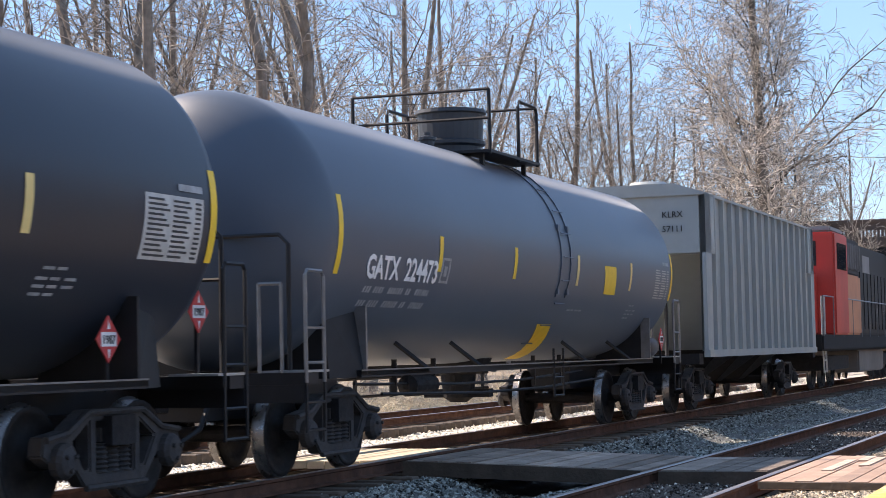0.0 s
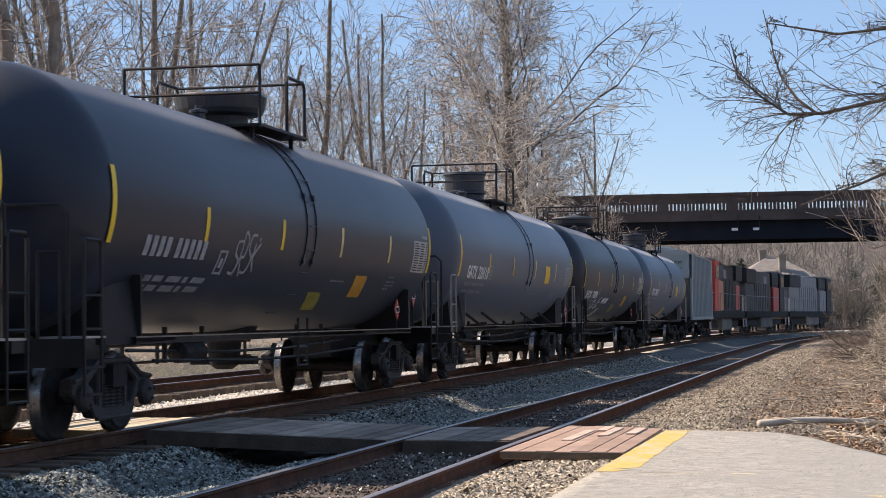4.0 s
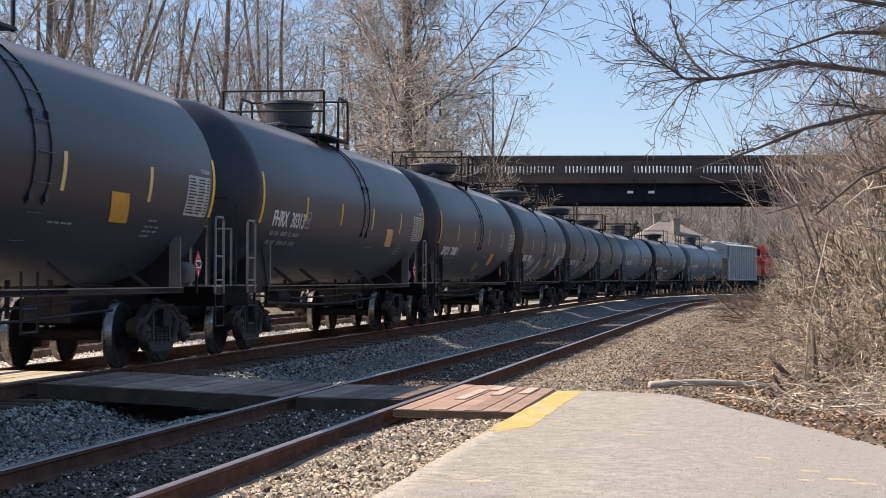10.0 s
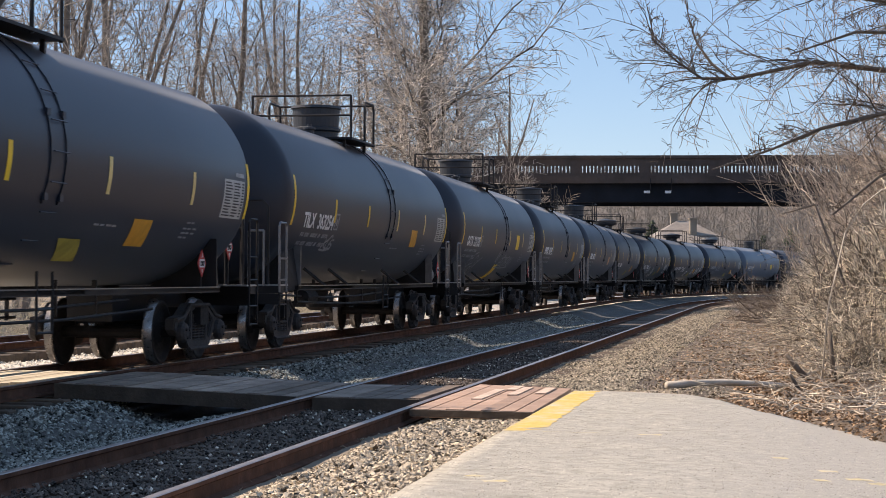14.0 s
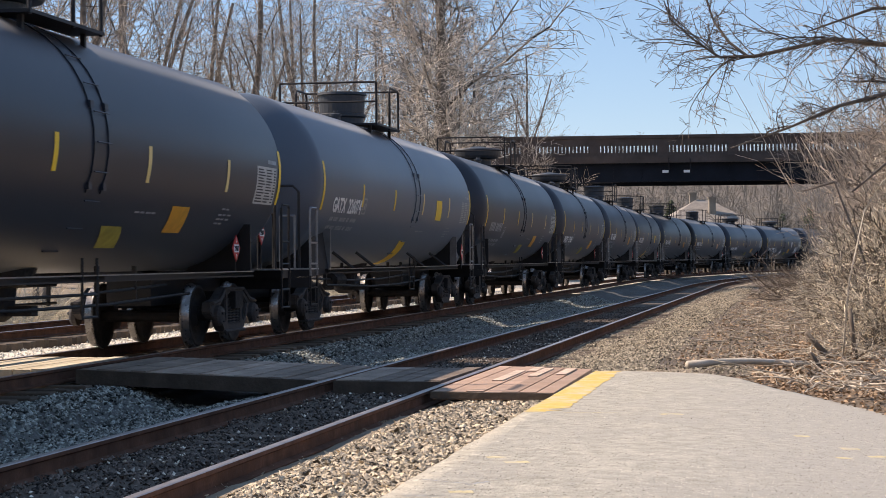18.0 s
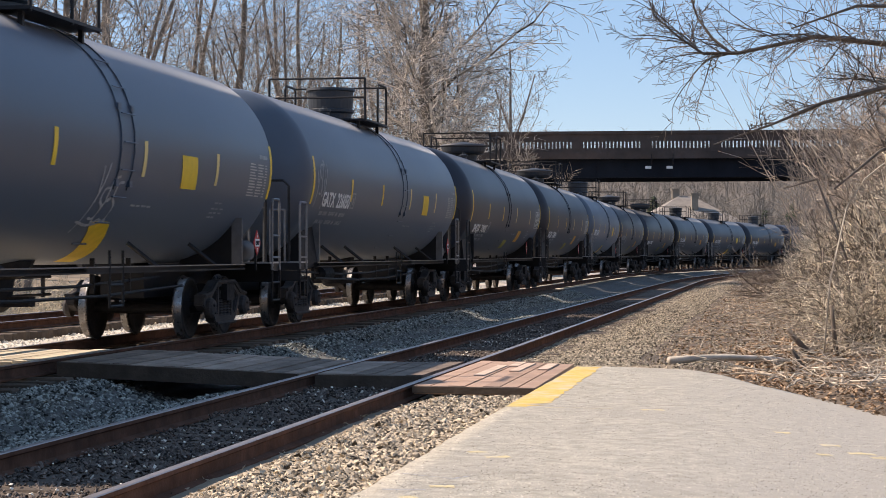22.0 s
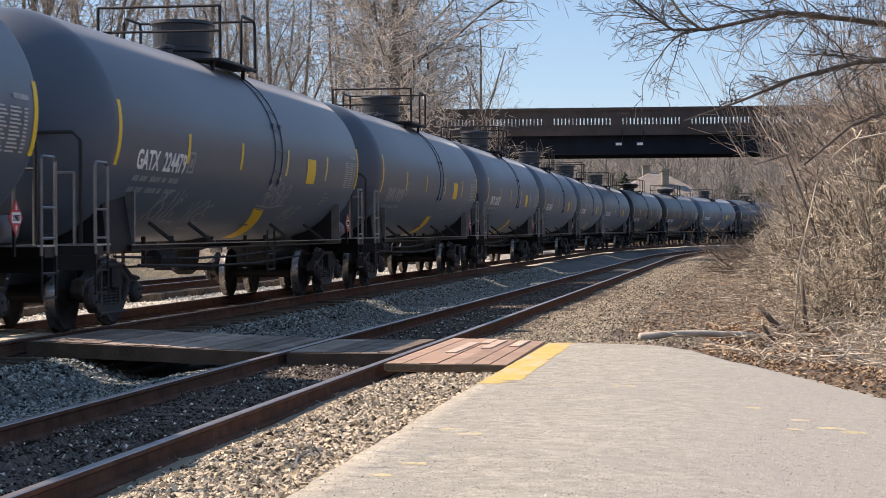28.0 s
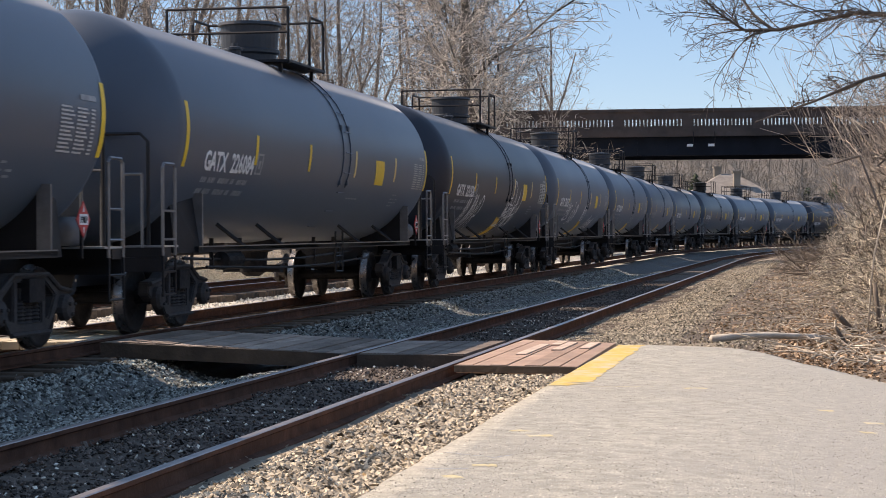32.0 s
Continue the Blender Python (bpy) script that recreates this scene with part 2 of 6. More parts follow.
M_HILL = mat("brown_hillside_litter", (0.15, 0.125, 0.10), 0.95, 0, 0.35, 0.05, 0.3, 2, (0.10, 0.09, 0.07), 0.03, 0.6)
M_LIMB = mat("dark_limb_bark", (0.15, 0.12, 0.095), 0.95, 0, 0.35, 5, 0.4, 30)
M_OVERTWIG = islands(mat("dark_hanging_twigs", (0.15, 0.118, 0.092), 0.9, 0, 0.3, 1.0), 0.6)
# lighter copy of the crossing boards, with the sun's brightness in its colour
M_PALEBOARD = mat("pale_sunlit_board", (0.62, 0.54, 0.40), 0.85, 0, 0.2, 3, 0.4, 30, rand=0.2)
# dark base holds the shade on the manway housing and valves
M_HOUSING = mat("shade_dark_housing", (0.030, 0.038, 0.048), 0.5, 0, 0.12, 1.0)
M_LOCOGREY = mat("loco_grey", (0.26, 0.25, 0.245), 0.6, 0, 0.2, 1)


# ---- building helpers ----
def mesh_of(bm, name, material, smooth=False):
    me = bpy.data.meshes.new(name)
    bm.normal_update()
    bm.to_mesh(me)
    bm.free()
    for m in material if isinstance(material, (list, tuple)) else (material,):
        me.materials.append(m)
    if smooth:
        me.shade_smooth()
    return me


def thing(name, at=None, label="", category="", group="", kind=""):
    ob = new(name)
    ob.empty_display_size = 0.2
    if at is not None:
        ob.matrix_basis = at
    return tagged(ob, label, category, group, kind)


def part(name, bm, material, parent, label="", smooth=False, at=None):
    ob = new(name, bm if isinstance(bm, bpy.types.Mesh) else mesh_of(bm, name, material, smooth))
    ob.parent = parent
    if at is not None:
        ob.matrix_basis = at
    return tagged(ob, label)


def solo(name, bm, material, label, category, group="", kind="", at=None, smooth=False):
    ob = new(name, mesh_of(bm, name, material, smooth))
    if at is not None:
        ob.matrix_basis = at
    return tagged(ob, label, category, group, kind)


def box(bm, x0, y0, z0, x1, y1, z1, m=None, mi=0):
    vs = [bm.verts.new(((x0, x1)[i & 1], (y0, y1)[i >> 1 & 1], (z0, z1)[i >> 2 & 1])) for i in range(8)]
    if m is not None:
        for v in vs:
            v.co = m @ v.co
    for q in ((0, 2, 3, 1), (4, 5, 7, 6), (0, 1, 5, 4), (2, 6, 7, 3), (0, 4, 6, 2), (1, 3, 7, 5)):
        bm.faces.new([vs[i] for i in q]).material_index = mi
    return vs


def tube(bm, pts, r, sides=6, r1=None, cap=True):
    """A tube along a polyline, tapering from r to r1."""
    pts = [Vector(p) for p in pts]
    rings = []
    n = len(pts)
    for i, p in enumerate(pts):
        d = (pts[min(i + 1, n - 1)] - pts[max(i - 1, 0)]).normalized()
        a = d.cross(Vector((0, 0, 1)) if abs(d.z) < 0.9 else Vector((1, 0, 0))).normalized()
        b = d.cross(a)
        rad = r if r1 is None else r + (r1 - r) * i / (n - 1)
        rings.append([bm.verts.new(p + (a * math.cos(k * math.tau / sides) + b * math.sin(k * math.tau / sides)) * rad) for k in range(sides)])
    for ra, rb in zip(rings, rings[1:]):
        for k in range(sides):
            bm.faces.new((ra[k], ra[(k + 1) % sides], rb[(k + 1) % sides], rb[k]))
    if cap and sides > 2:
        bm.faces.new(rings[0][::-1])
        bm.faces.new(rings[-1])


def lathe(bm, prof, axis="y", sides=32, at=(0, 0, 0), mi=0):
    """Turn a profile of (along, radius) round an axis."""
    rings = []
    for a, r in prof:
        ring = []
        for k in range(sides):
            c, s = math.cos(k * math.tau / sides) * r, math.sin(k * math.tau / sides) * r
            p = {"y": (c, a, s), "z": (c, s, a), "x": (a, c, s)}[axis]
            ring.append(bm.verts.new((p[0] + at[0], p[1] + at[1], p[2] + at[2])))
        rings.append(ring)
    for ra, rb in zip(rings, rings[1:]):
        for k in range(sides):
            bm.faces.new((ra[k], ra[(k + 1) % sides], rb[(k + 1) % sides], rb[k])).material_index = mi
    bm.faces.new(rings[0][::-1]).material_index = mi
    bm.faces.new(rings[-1]).material_index = mi
    bmesh.ops.recalc_face_normals(bm, faces=bm.faces)


def lettering(name, text, size, material, parent, m, label="", bold=0.0):
    """Raised letters in the built-in font, as a mesh."""
    cu = bpy.data.curves.new(name, "FONT")
    cu.body, cu.size, cu.extrude, cu.offset, cu.resolution_u = text, size, 0.004, bold, 2
    tmp = bpy.data.objects.new(name, cu)
    me = bpy.data.meshes.new_from_object(tmp)
    bpy.data.objects.remove(tmp)
    me.materials.clear()
    me.materials.append(material)
    ob = part(name, me, material, parent, label)
    ob.matrix_basis = m
    return ob


# ---- the two tracks: plan lines ----
TRAIN_X, NEAR_X, NEAR_Z = -9.194, -4.713, -0.157
HEADING, BEND, RADIUS = -0.0069, 105.0, 368.0


def train_line(u):
    """Place and heading of the train's track at u metres along it."""
    if u < BEND:
        return TRAIN_X + u * math.sin(HEADING), u * math.cos(HEADING), HEADING
    a = HEADING + (u - BEND) / RADIUS
    return (TRAIN_X + BEND * math.sin(HEADING) + RADIUS * (math.cos(HEADING) - math.cos(a)), BEND * math.cos(HEADING) + RADIUS * (math.sin(a) - math.sin(HEADING)), a)


def near_line(u):
    if u < 95.0:
        return NEAR_X, u, 0.0
    a = (u - 95.0) / 366.0
    return NEAR_X + 366.0 * (1 - math.cos(a)), 95.0 + 366.0 * math.sin(a), a


def far_line(u):
    x, y, a = train_line(u)
    return x - 5.6 * math.cos(a), y + 5.6 * math.sin(a), a


def along(line, u, side, z):
    x, y, a = line(u)
    return Vector((x + side * math.cos(a), y - side * math.sin(a), z))


PERIOD = 17.893


def run(t):
    """How far the train's first tank car's rear stripe has come at t seconds."""
    return 6.556e-6 * t**4 - 5.90434e-4 * t**3 + 0.01098388 * t**2 + 13.60322886 * t + 17.73691


def car_pose(back, t):
    x, y, a = train_line(run(t) + back)
    return pose(x, y, 0, 0, 0, -math.degrees(a))


# ---- ground ----
def step(a, b, x):
    k = min(1.0, max(0.0, (x - a) / (b - a)))
    return k * k * (3 - 2 * k)


def path_edge(y):
    """Where the path ends on its right."""
    return float(np.interp(y, (14.0, 17.0, 18.2, 20.65, 22.0, 23.2), (2.2, 1.05, 0.62, -0.28, -0.62, -1.2)))


def ground_z(x, y):
    ut = min(max(y, -60.0), 260.0)
    tx, nx = train_line(ut)[0], near_line(ut)[0]
    mid = (tx + nx) / 2
    if y > 260:
        tx, nx, mid = tx + (y - 260) * 0.45, nx + (y - 260) * 0.45, mid + (y - 260) * 0.45
    z = -0.36 - 0.26 * step(tx - 8.0, tx - 12.0, x)
    z += 0.12 * (step(tx - 2.4, tx - 1.5, x) - step(tx + 1.5, mid - 0.1, x)) - 0.13 * step(tx + 1.5, mid - 0.1, x) * (1 - step(mid + 0.1, nx - 1.4, x))
    z += 0.03 * step(nx - 0.85, nx - 0.7, x) * (1 - step(nx + 0.7, nx + 0.85, x))
    z += 0.12 * step(nx + 0.85, nx + 1.3, x) * (1 - step(19.6, 20.2, y))
    beyond = max(step(path_edge(y), path_edge(y) + 0.4, x), step(23.4, 23.9, y)) * step(nx + 1.2, nx + 2.2, x)
    z += -0.20 * step(nx + 2.2, nx + 2.5, x) * (1 - step(23.0, 23.6, y)) * (1 - beyond)
    z += (0.15 - 0.045 * max(0.0, x + 1.0) * (1 - step(23.0, 27.0, y))) * beyond
    right = x - (nx + 4.2)
    if right > 0:
        z += min(2.2, 0.10 * right + 0.012 * right * right) * step(24.0, 30.0, y) + 0.0
    left = tx - 15.0 - x
    if left > 0:
        z += min(5.0, 0.05 * left)
    z += 24.0 * step(260, 620, math.hypot(x, max(y, 0.0))) * (1 if y > 0 else 0)
    if y > 130 and x > -25:
        off = abs(math.hypot(x - 358.0, y - 105.0) - 366.0)
        z = z + (-0.36 - z) * (1 - step(30, 75, off)) * step(150, 230, y)
    # unseen rise behind the camera, added to block low sky light
    z += 24.0 * step(-14.0, -55.0, y)
    z += 0.03 * noise.noise((x * 0.7, y * 0.7, 0.3)) + 0.02 * noise.noise((x * 2.1, y * 2.1, 1.3))
    return z


def spaced(stops):
    """Coordinates through the stops: (from, to, spacing)."""
    out = []
    for a, b, d in stops:
        n = max(1, round((b - a) / d))
        out += [a + (b - a) * i / n for i in range(n)]
    return out + [stops[-1][1]]


def build_ground():
    xs = spaced([(-1600, -200, 200), (-200, -60, 10), (-60, -20, 2.0), (-20, -3.2, 0.4), (-3.2, 4, 0.2), (4, 10, 0.4), (10, 40, 2.0), (40, 400, 10), (400, 1600, 200)])
    ys = spaced([(-1200, -60, 190), (-60, 0, 5), (0, 12, 0.6), (12, 28, 0.25), (28, 60, 0.6), (60, 140, 2.0), (140, 300, 5), (300, 700, 10), (700, 2500, 200)])
    verts = [(x, y, ground_z(x, y)) for y in ys for x in xs]
    n = len(xs)
    faces = [(j * n + i, j * n + i + 1, (j + 1) * n + i + 1, (j + 1) * n + i) for j in range(len(ys) - 1) for i in range(n - 1)]
    me = bpy.data.meshes.new("ground")
    me.from_pydata(verts, [], faces)
    me.materials.append(M_GROUND)
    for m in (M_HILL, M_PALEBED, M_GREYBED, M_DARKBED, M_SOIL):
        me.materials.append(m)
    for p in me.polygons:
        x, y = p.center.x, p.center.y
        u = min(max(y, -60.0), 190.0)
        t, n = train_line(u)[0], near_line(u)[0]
        # the added rise behind the camera takes the dark hill colour too
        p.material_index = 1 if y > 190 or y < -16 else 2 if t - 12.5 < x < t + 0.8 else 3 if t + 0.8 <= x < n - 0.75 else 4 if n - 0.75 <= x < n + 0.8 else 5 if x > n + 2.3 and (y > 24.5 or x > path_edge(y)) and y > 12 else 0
    me.shade_smooth()
    tagged(new("ground", me), "dry brown earth with gravel beside the railway tracks", "ground", kind="structure")


build_ground()


# ---- tracks ----
RAIL = ((-0.075, -0.17), (0.075, -0.17), (0.075, -0.155), (0.014, -0.135), (0.012, -0.05), (0.037, -0.035), (0.037, -0.006), (0.03, 0.0), (-0.03, 0.0), (-0.037, -0.006), (-0.037, -0.035), (-0.012, -0.05), (-0.014, -0.135), (-0.075, -0.155))


def rail(parent, line, side, z, u0, u1):
    bm = bmesh.new()
    us = spaced([(u0, 90, 5.0), (90, u1, 4.0)])
    rings = [[bm.verts.new(along(line, u, side + px, z + pz)) for px, pz in RAIL] for u in us]
    for ra, rb in zip(rings, rings[1:]):
        for k in range(len(RAIL)):
            f = bm.faces.new((ra[k], rb[k], rb[(k + 1) % len(RAIL)], ra[(k + 1) % len(RAIL)]))
            f.material_index = 1 if k in (6, 7) else 0
    part("rail", bm, [M_RAILSIDE, M_RAILTOP], parent, "rusty steel rail with a polished head")


def tie_mesh():
    bm = bmesh.new()
    box(bm, -1.3, -0.115, -0.18, 1.3, 0.115, 0.0)
    bmesh.ops.bevel(bm, geom=bm.edges[:], offset=0.015, segments=1, affect="EDGES")
    return mesh_of(bm, "tie", M_TIE)


def build_track(name, line, z, label, u0, u1, ties):
    ob = thing(name, None, label, "railway track", kind="structure")
    for side in (-0.752, 0.752):
        rail(ob, line, side, z, u0, u1)
    me = tie_mesh()
    rnd = random.Random(len(name))
    u = ties[0]
    while u < ties[1]:
        x, y, a = line(u)
        part("tie", me, None, ob, at=pose(x + rnd.uniform(-0.05, 0.05), y, z - 0.172 + rnd.uniform(-0.012, 0.004), 0, rnd.uniform(-0.4, 0.4), -math.degrees(a) + rnd.uniform(-1.2, 1.2)))
        u += 0.55 + rnd.uniform(-0.03, 0.03)
    return ob


near_track = build_track("track_near", near_line, NEAR_Z, "rusty siding track on dark weathered wooden ties", -40, 260, (7, 125))
main_track = build_track("track_main", train_line, 0.0, "main line track on ballast under the freight train", -470, 640, (10, 75))
far_track = build_track("track_far", far_line, -0.02, "third rusty track in sunlight behind the train", -60, 300, (18, 70))


# ---- crossing boards and pavement ----
def board_panel(name, label, material, corners, z0, z1, thick, count):
    """Planks between two edges: corners near-left, near-right, far-right, far-left as (x, y)."""
    ob = thing(name, None, label, "crossing panel", kind="structure")
    a, b, c, d = (Vector((*p, 0)) for p in corners)
    rnd = random.Random(count)
    for i in range(count):
        k0, k1 = i / count + 0.005, (i + 1) / count - 0.005
        bm = bmesh.new()
        dz = rnd.uniform(-0.006, 0.008)
        quad = [a.lerp(b, k0), a.lerp(b, k1), d.lerp(c, k1), d.lerp(c, k0)]
        vs = [bm.verts.new((q.x, q.y, z0 + (z1 - z0) * (k0, k1, k1, k0)[j] + dz - h)) for h in (thick, 0.0) for j, q in enumerate(quad)]
        for f in ((3, 2, 1, 0), (4, 5, 6, 7), (0, 1, 5, 4), (1, 2, 6, 5), (2, 3, 7, 6), (3, 0, 4, 7)):
            bm.faces.new([vs[j] for j in f])
        part("plank", bm, material, ob)
    return ob


board_panel("crossing_boards_sunlit", "sunlit red-brown wooden crossing boards beside the rail", M_TAN, ((-3.86, 19.7), (-2.5, 19.4), (-2.55, 23.6), (-3.86, 24.4)), NEAR_Z + 0.005, NEAR_Z + 0.02, 0.09, 7)
board_panel("crossing_boards_middle", "grey wooden crossing boards between the rails", M_BOARD, ((-5.35, 21.4), (-4.08, 21.4), (-4.05, 24.1), (-5.35, 23.95)), NEAR_Z, NEAR_Z, 0.08, 6)
board_panel("crossing_boards_ramp", "long grey wooden crossing boards between the two tracks", M_BOARD, ((-8.35, 20.9), (-5.56, 21.4), (-5.56, 24.2), (-8.35, 23.6)), -0.005, NEAR_Z + 0.005, 0.15, 14)
board_panel("crossing_boards_main", "wooden crossing boards inside the main track, sunlight put into their pale colour", M_PALEBOARD, ((-9.98, 20.6), (-8.70, 20.85), (-8.72, 23.6), (-10.0, 23.4)), -0.01, -0.01, 0.09, 6)


def pave_z(x):
    """The path falls gently away on the right of a rounded crest."""
    return NEAR_Z - 0.05 * 0.28 * math.log1p(math.exp(min(40.0, (x + 0.95) / 0.28)))


def build_pavement():
    ob = thing("pavement", None, "sun-bleached tan asphalt path ending at the crossing", "pavement", kind="structure")
    chain = []
    for x, y in ((3.4, -6.0), (3.3, 8.0), (2.8, 12.0), (1.9, 14.5), (0.95, 17.0), (0.55, 18.2), (0.02, 19.75), (-0.28, 20.65), (-0.62, 22.0), (-0.99, 23.0), (-1.35, 23.2), (-2.18, 23.45)):
        k = 1.4745 / (1.425 - 0.05 * x) if x > -0.99 and y > 0 else 1.0
        chain.append((x * k, y * k))
    rnd = random.Random(12)
    ys = spaced([(-6, 8, 2.0), (8, 22.4, 0.3), (22.4, 23.45, 0.07)])
    cols = 30
    bm = bmesh.new()
    rows = []
    for y in ys:
        left = float(np.interp(y, (-6, 10, 14, 23.4), (-2.40, -2.45, -2.48, -2.50))) + rnd.uniform(-0.012, 0.012)
        right = float(np.interp(y, [p[1] for p in chain], [p[0] for p in chain])) + rnd.uniform(-0.02, 0.02)
        rows.append([bm.verts.new((left + (right - left) * k / cols, y, pave_z(left + (right - left) * k / cols))) for k in range(cols + 1)])
    for ra, rb in zip(rows, rows[1:]):
        for k in range(cols):
            bm.faces.new((ra[k], ra[k + 1], rb[k + 1], rb[k]))
    rim = [r[0] for r in rows] + rows[-1][1:] + [r[-1] for r in rows[-2::-1]]
    low = [bm.verts.new((v.co.x + (0.10 if v.co.x > -1 else -0.02), v.co.y + 0.05, v.co.z - 0.35)) for v in rim]
    for i in range(len(rim) - 1):
        bm.faces.new((rim[i], rim[i + 1], low[i + 1], low[i]))
    bmesh.ops.recalc_face_normals(bm, faces=bm.faces)
    part("asphalt", bm, M_PAVE, ob, smooth=True)
    # the worn stripe: ragged patches of paint along the edge
    wear = random.Random(3)
    bm = bmesh.new()
    prev = None
    for k in range(63):
        y = 17.15 + k * 0.1
        inner = -2.13 + wear.uniform(-0.035, 0.02) - 0.0008 * k - (0.25 * wear.random() if k < 5 else 0.0)
        cur = [bm.verts.new((x, y, pave_z(x) + 0.003)) for x in (-2.49, inner)]
        if prev:
            bm.faces.new((prev[0], prev[1], cur[1], cur[0]))
        prev = cur
    part("yellow_edge_stripe", bm, M_YELPAINT, ob, "worn yellow safety stripe along the edge")
    return ob


build_pavement()


# ---- loose stone ----
def scatter_stones(name, label, material, count, place, size, seed):
    """Small angular stones joined into one mesh."""
    rng = np.random.default_rng(seed)
    base = np.array([(1, 0, 0), (-1, 0, 0), (0, 1, 0), (0, -1, 0), (0, 0, 1), (0, 0, -1)], float)
    tris = np.array([(0, 2, 4), (2, 1, 4), (1, 3, 4), (3, 0, 4), (2, 0, 5), (1, 2, 5), (3, 1, 5), (0, 3, 5)])
    pts = place(rng, count)
    n = len(pts)
    v = base[None] * rng.uniform(0.6, 1.3, (n, 6, 1)) * np.array([1, 1, 0.7])
    a = rng.uniform(0, math.tau, n)
    t = rng.normal(0, 0.4, (n, 2))
    c, s = np.cos(a), np.sin(a)
    x, y, z = v[..., 0], v[..., 1], v[..., 2]
    x, y = x * c[:, None] - y * s[:, None], x * s[:, None] + y * c[:, None]
    z = z + x * t[:, :1] + y * t[:, 1:]
    v = np.stack([x, y, z], -1) * rng.uniform(size[0], size[1], (n, 1, 1)) + pts[:, None]
    me = bpy.data.meshes.new(name)
    faces = (tris[None] + np.arange(n)[:, None, None] * 6).reshape(-1, 3)
    me.from_pydata(v.reshape(-1, 3).tolist(), [], faces.tolist())
    me.materials.append(material)
    return tagged(new(name, me), label, "stones", kind="stuff")


def band(x0, x1, y0, y1, skip=(), lift=0.012):
    """Random places on the ground, denser close by; skip: boxes left free."""
    def place(rng, count):
        y = y0 + (y1 - y0) * rng.random(count) ** 1.6
        x = rng.uniform(x0, x1, count)
        keep = np.ones(count, bool)
        for a, b, c, d in skip:
            keep &= ~((x > a) & (x < b) & (y > c) & (y < d))
        x, y = x[keep], y[keep]
        return np.array([(p, q, ground_z(p, q) + lift) for p, q in zip(x, y)])
    return place


SKIP = ((-8.5, -2.4, 21.5, 24.2), (-3.9, -2.4, 19.4, 24.4))
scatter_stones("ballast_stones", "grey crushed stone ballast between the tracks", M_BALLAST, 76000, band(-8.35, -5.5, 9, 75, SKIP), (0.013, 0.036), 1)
scatter_stones("near_track_stones", "dark stones lying between the siding ties", M_DARKSTONE, 19000, band(-5.45, -3.98, 8, 60, SKIP, 0.01), (0.010, 0.026), 2)
scatter_stones("gravel", "tan sunlit gravel beside the siding", M_GRAVEL, 30000, band(-3.95, -2.45, 9, 20, SKIP), (0.013, 0.040), 3)
scatter_stones("gravel_verge", "brown gravel verge along the siding", M_VERGE, 46000, band(-3.9, -1.9, 23.5, 95, SKIP), (0.011, 0.030), 4)
scatter_stones("soil_stones", "thinly scattered brown stones on the dark soil", M_VERGE, 9000, band(-2.2, 0.4, 23.6, 80, SKIP), (0.009, 0.024), 14)


scatter_stones("pale_ballast", "pale stones round the third track, strong sun put into their colour", M_PALESTONE, 32000, band(-18.6, -10.5, 17, 90), (0.012, 0.035), 5)


scatter_stones("pale_chips", "scattered pale stone and wood chips between the rails", M_PALESTONE, 700, band(-5.4, -4.0, 8, 40, SKIP, 0.02), (0.007, 0.022), 6)


def on_path(rng, count):
    """Random places on the asphalt, denser close by."""
    y = 9.5 + 13.5 * rng.random(count) ** 1.3
    x = rng.uniform(-2.45, 2.2, count)
    keep = x < np.array([path_edge(v) for v in y]) - 0.08
    keep &= ~((x < -2.1) & (y > 17.1))
    return np.array([(p, q, pave_z(p) - 0.001) for p, q in zip(x[keep], y[keep])])


scatter_stones("pavement_grit", "fine grit bedded in the asphalt path", M_GRIT, 42000, on_path, (0.003, 0.0075), 7)


def crossing_trim():
    ob = thing("crossing_beam", None, "long dark timber along the edge of the crossing", "timber", kind="structure")
    for (x0, y0, z0), (x1, y1, z1), h in (((-8.35, 20.85, -0.012), (-5.57, 21.36, -0.155), 0.17), ((-5.35, 21.34, NEAR_Z - 0.004), (-4.08, 21.34, NEAR_Z - 0.004), 0.16), ((-3.86, 19.66, NEAR_Z), (-2.52, 19.36, NEAR_Z + 0.014), 0.07)):
        bm = bmesh.new()
        vs = [bm.verts.new(v) for v in ((x0, y0 - 0.05, z0 - h), (x1, y1 - 0.05, z1 - h), (x1, y1 + 0.02, z1 - h), (x0, y0 + 0.02, z0 - h), (x0, y0 - 0.05, z0), (x1, y1 - 0.05, z1), (x1, y1 + 0.02, z1), (x0, y0 + 0.02, z0))]
        for f in ((3, 2, 1, 0), (4, 5, 6, 7), (0, 1, 5, 4), (1, 2, 6, 5), (2, 3, 7, 6), (3, 0, 4, 7)):
            bm.faces.new([vs[i] for i in f])
        part("beam", bm, M_TIE, ob)
    for x, y, l in ((-3.45, 21.2, 2.4), (-3.15, 22.0, 1.9), (-2.85, 22.3, 1.4), (-3.3, 23.0, 1.0)):
        bm = bmesh.new()
        z = NEAR_Z + 0.014 + 0.011 * (x + 3.8)
        box(bm, x, y, z - 0.01, x + 0.12, y + l * 0.8, z + 0.008)
        part("worn_patch", bm, M_WEAR, ob, "pale worn strip on the boards")


crossing_trim()


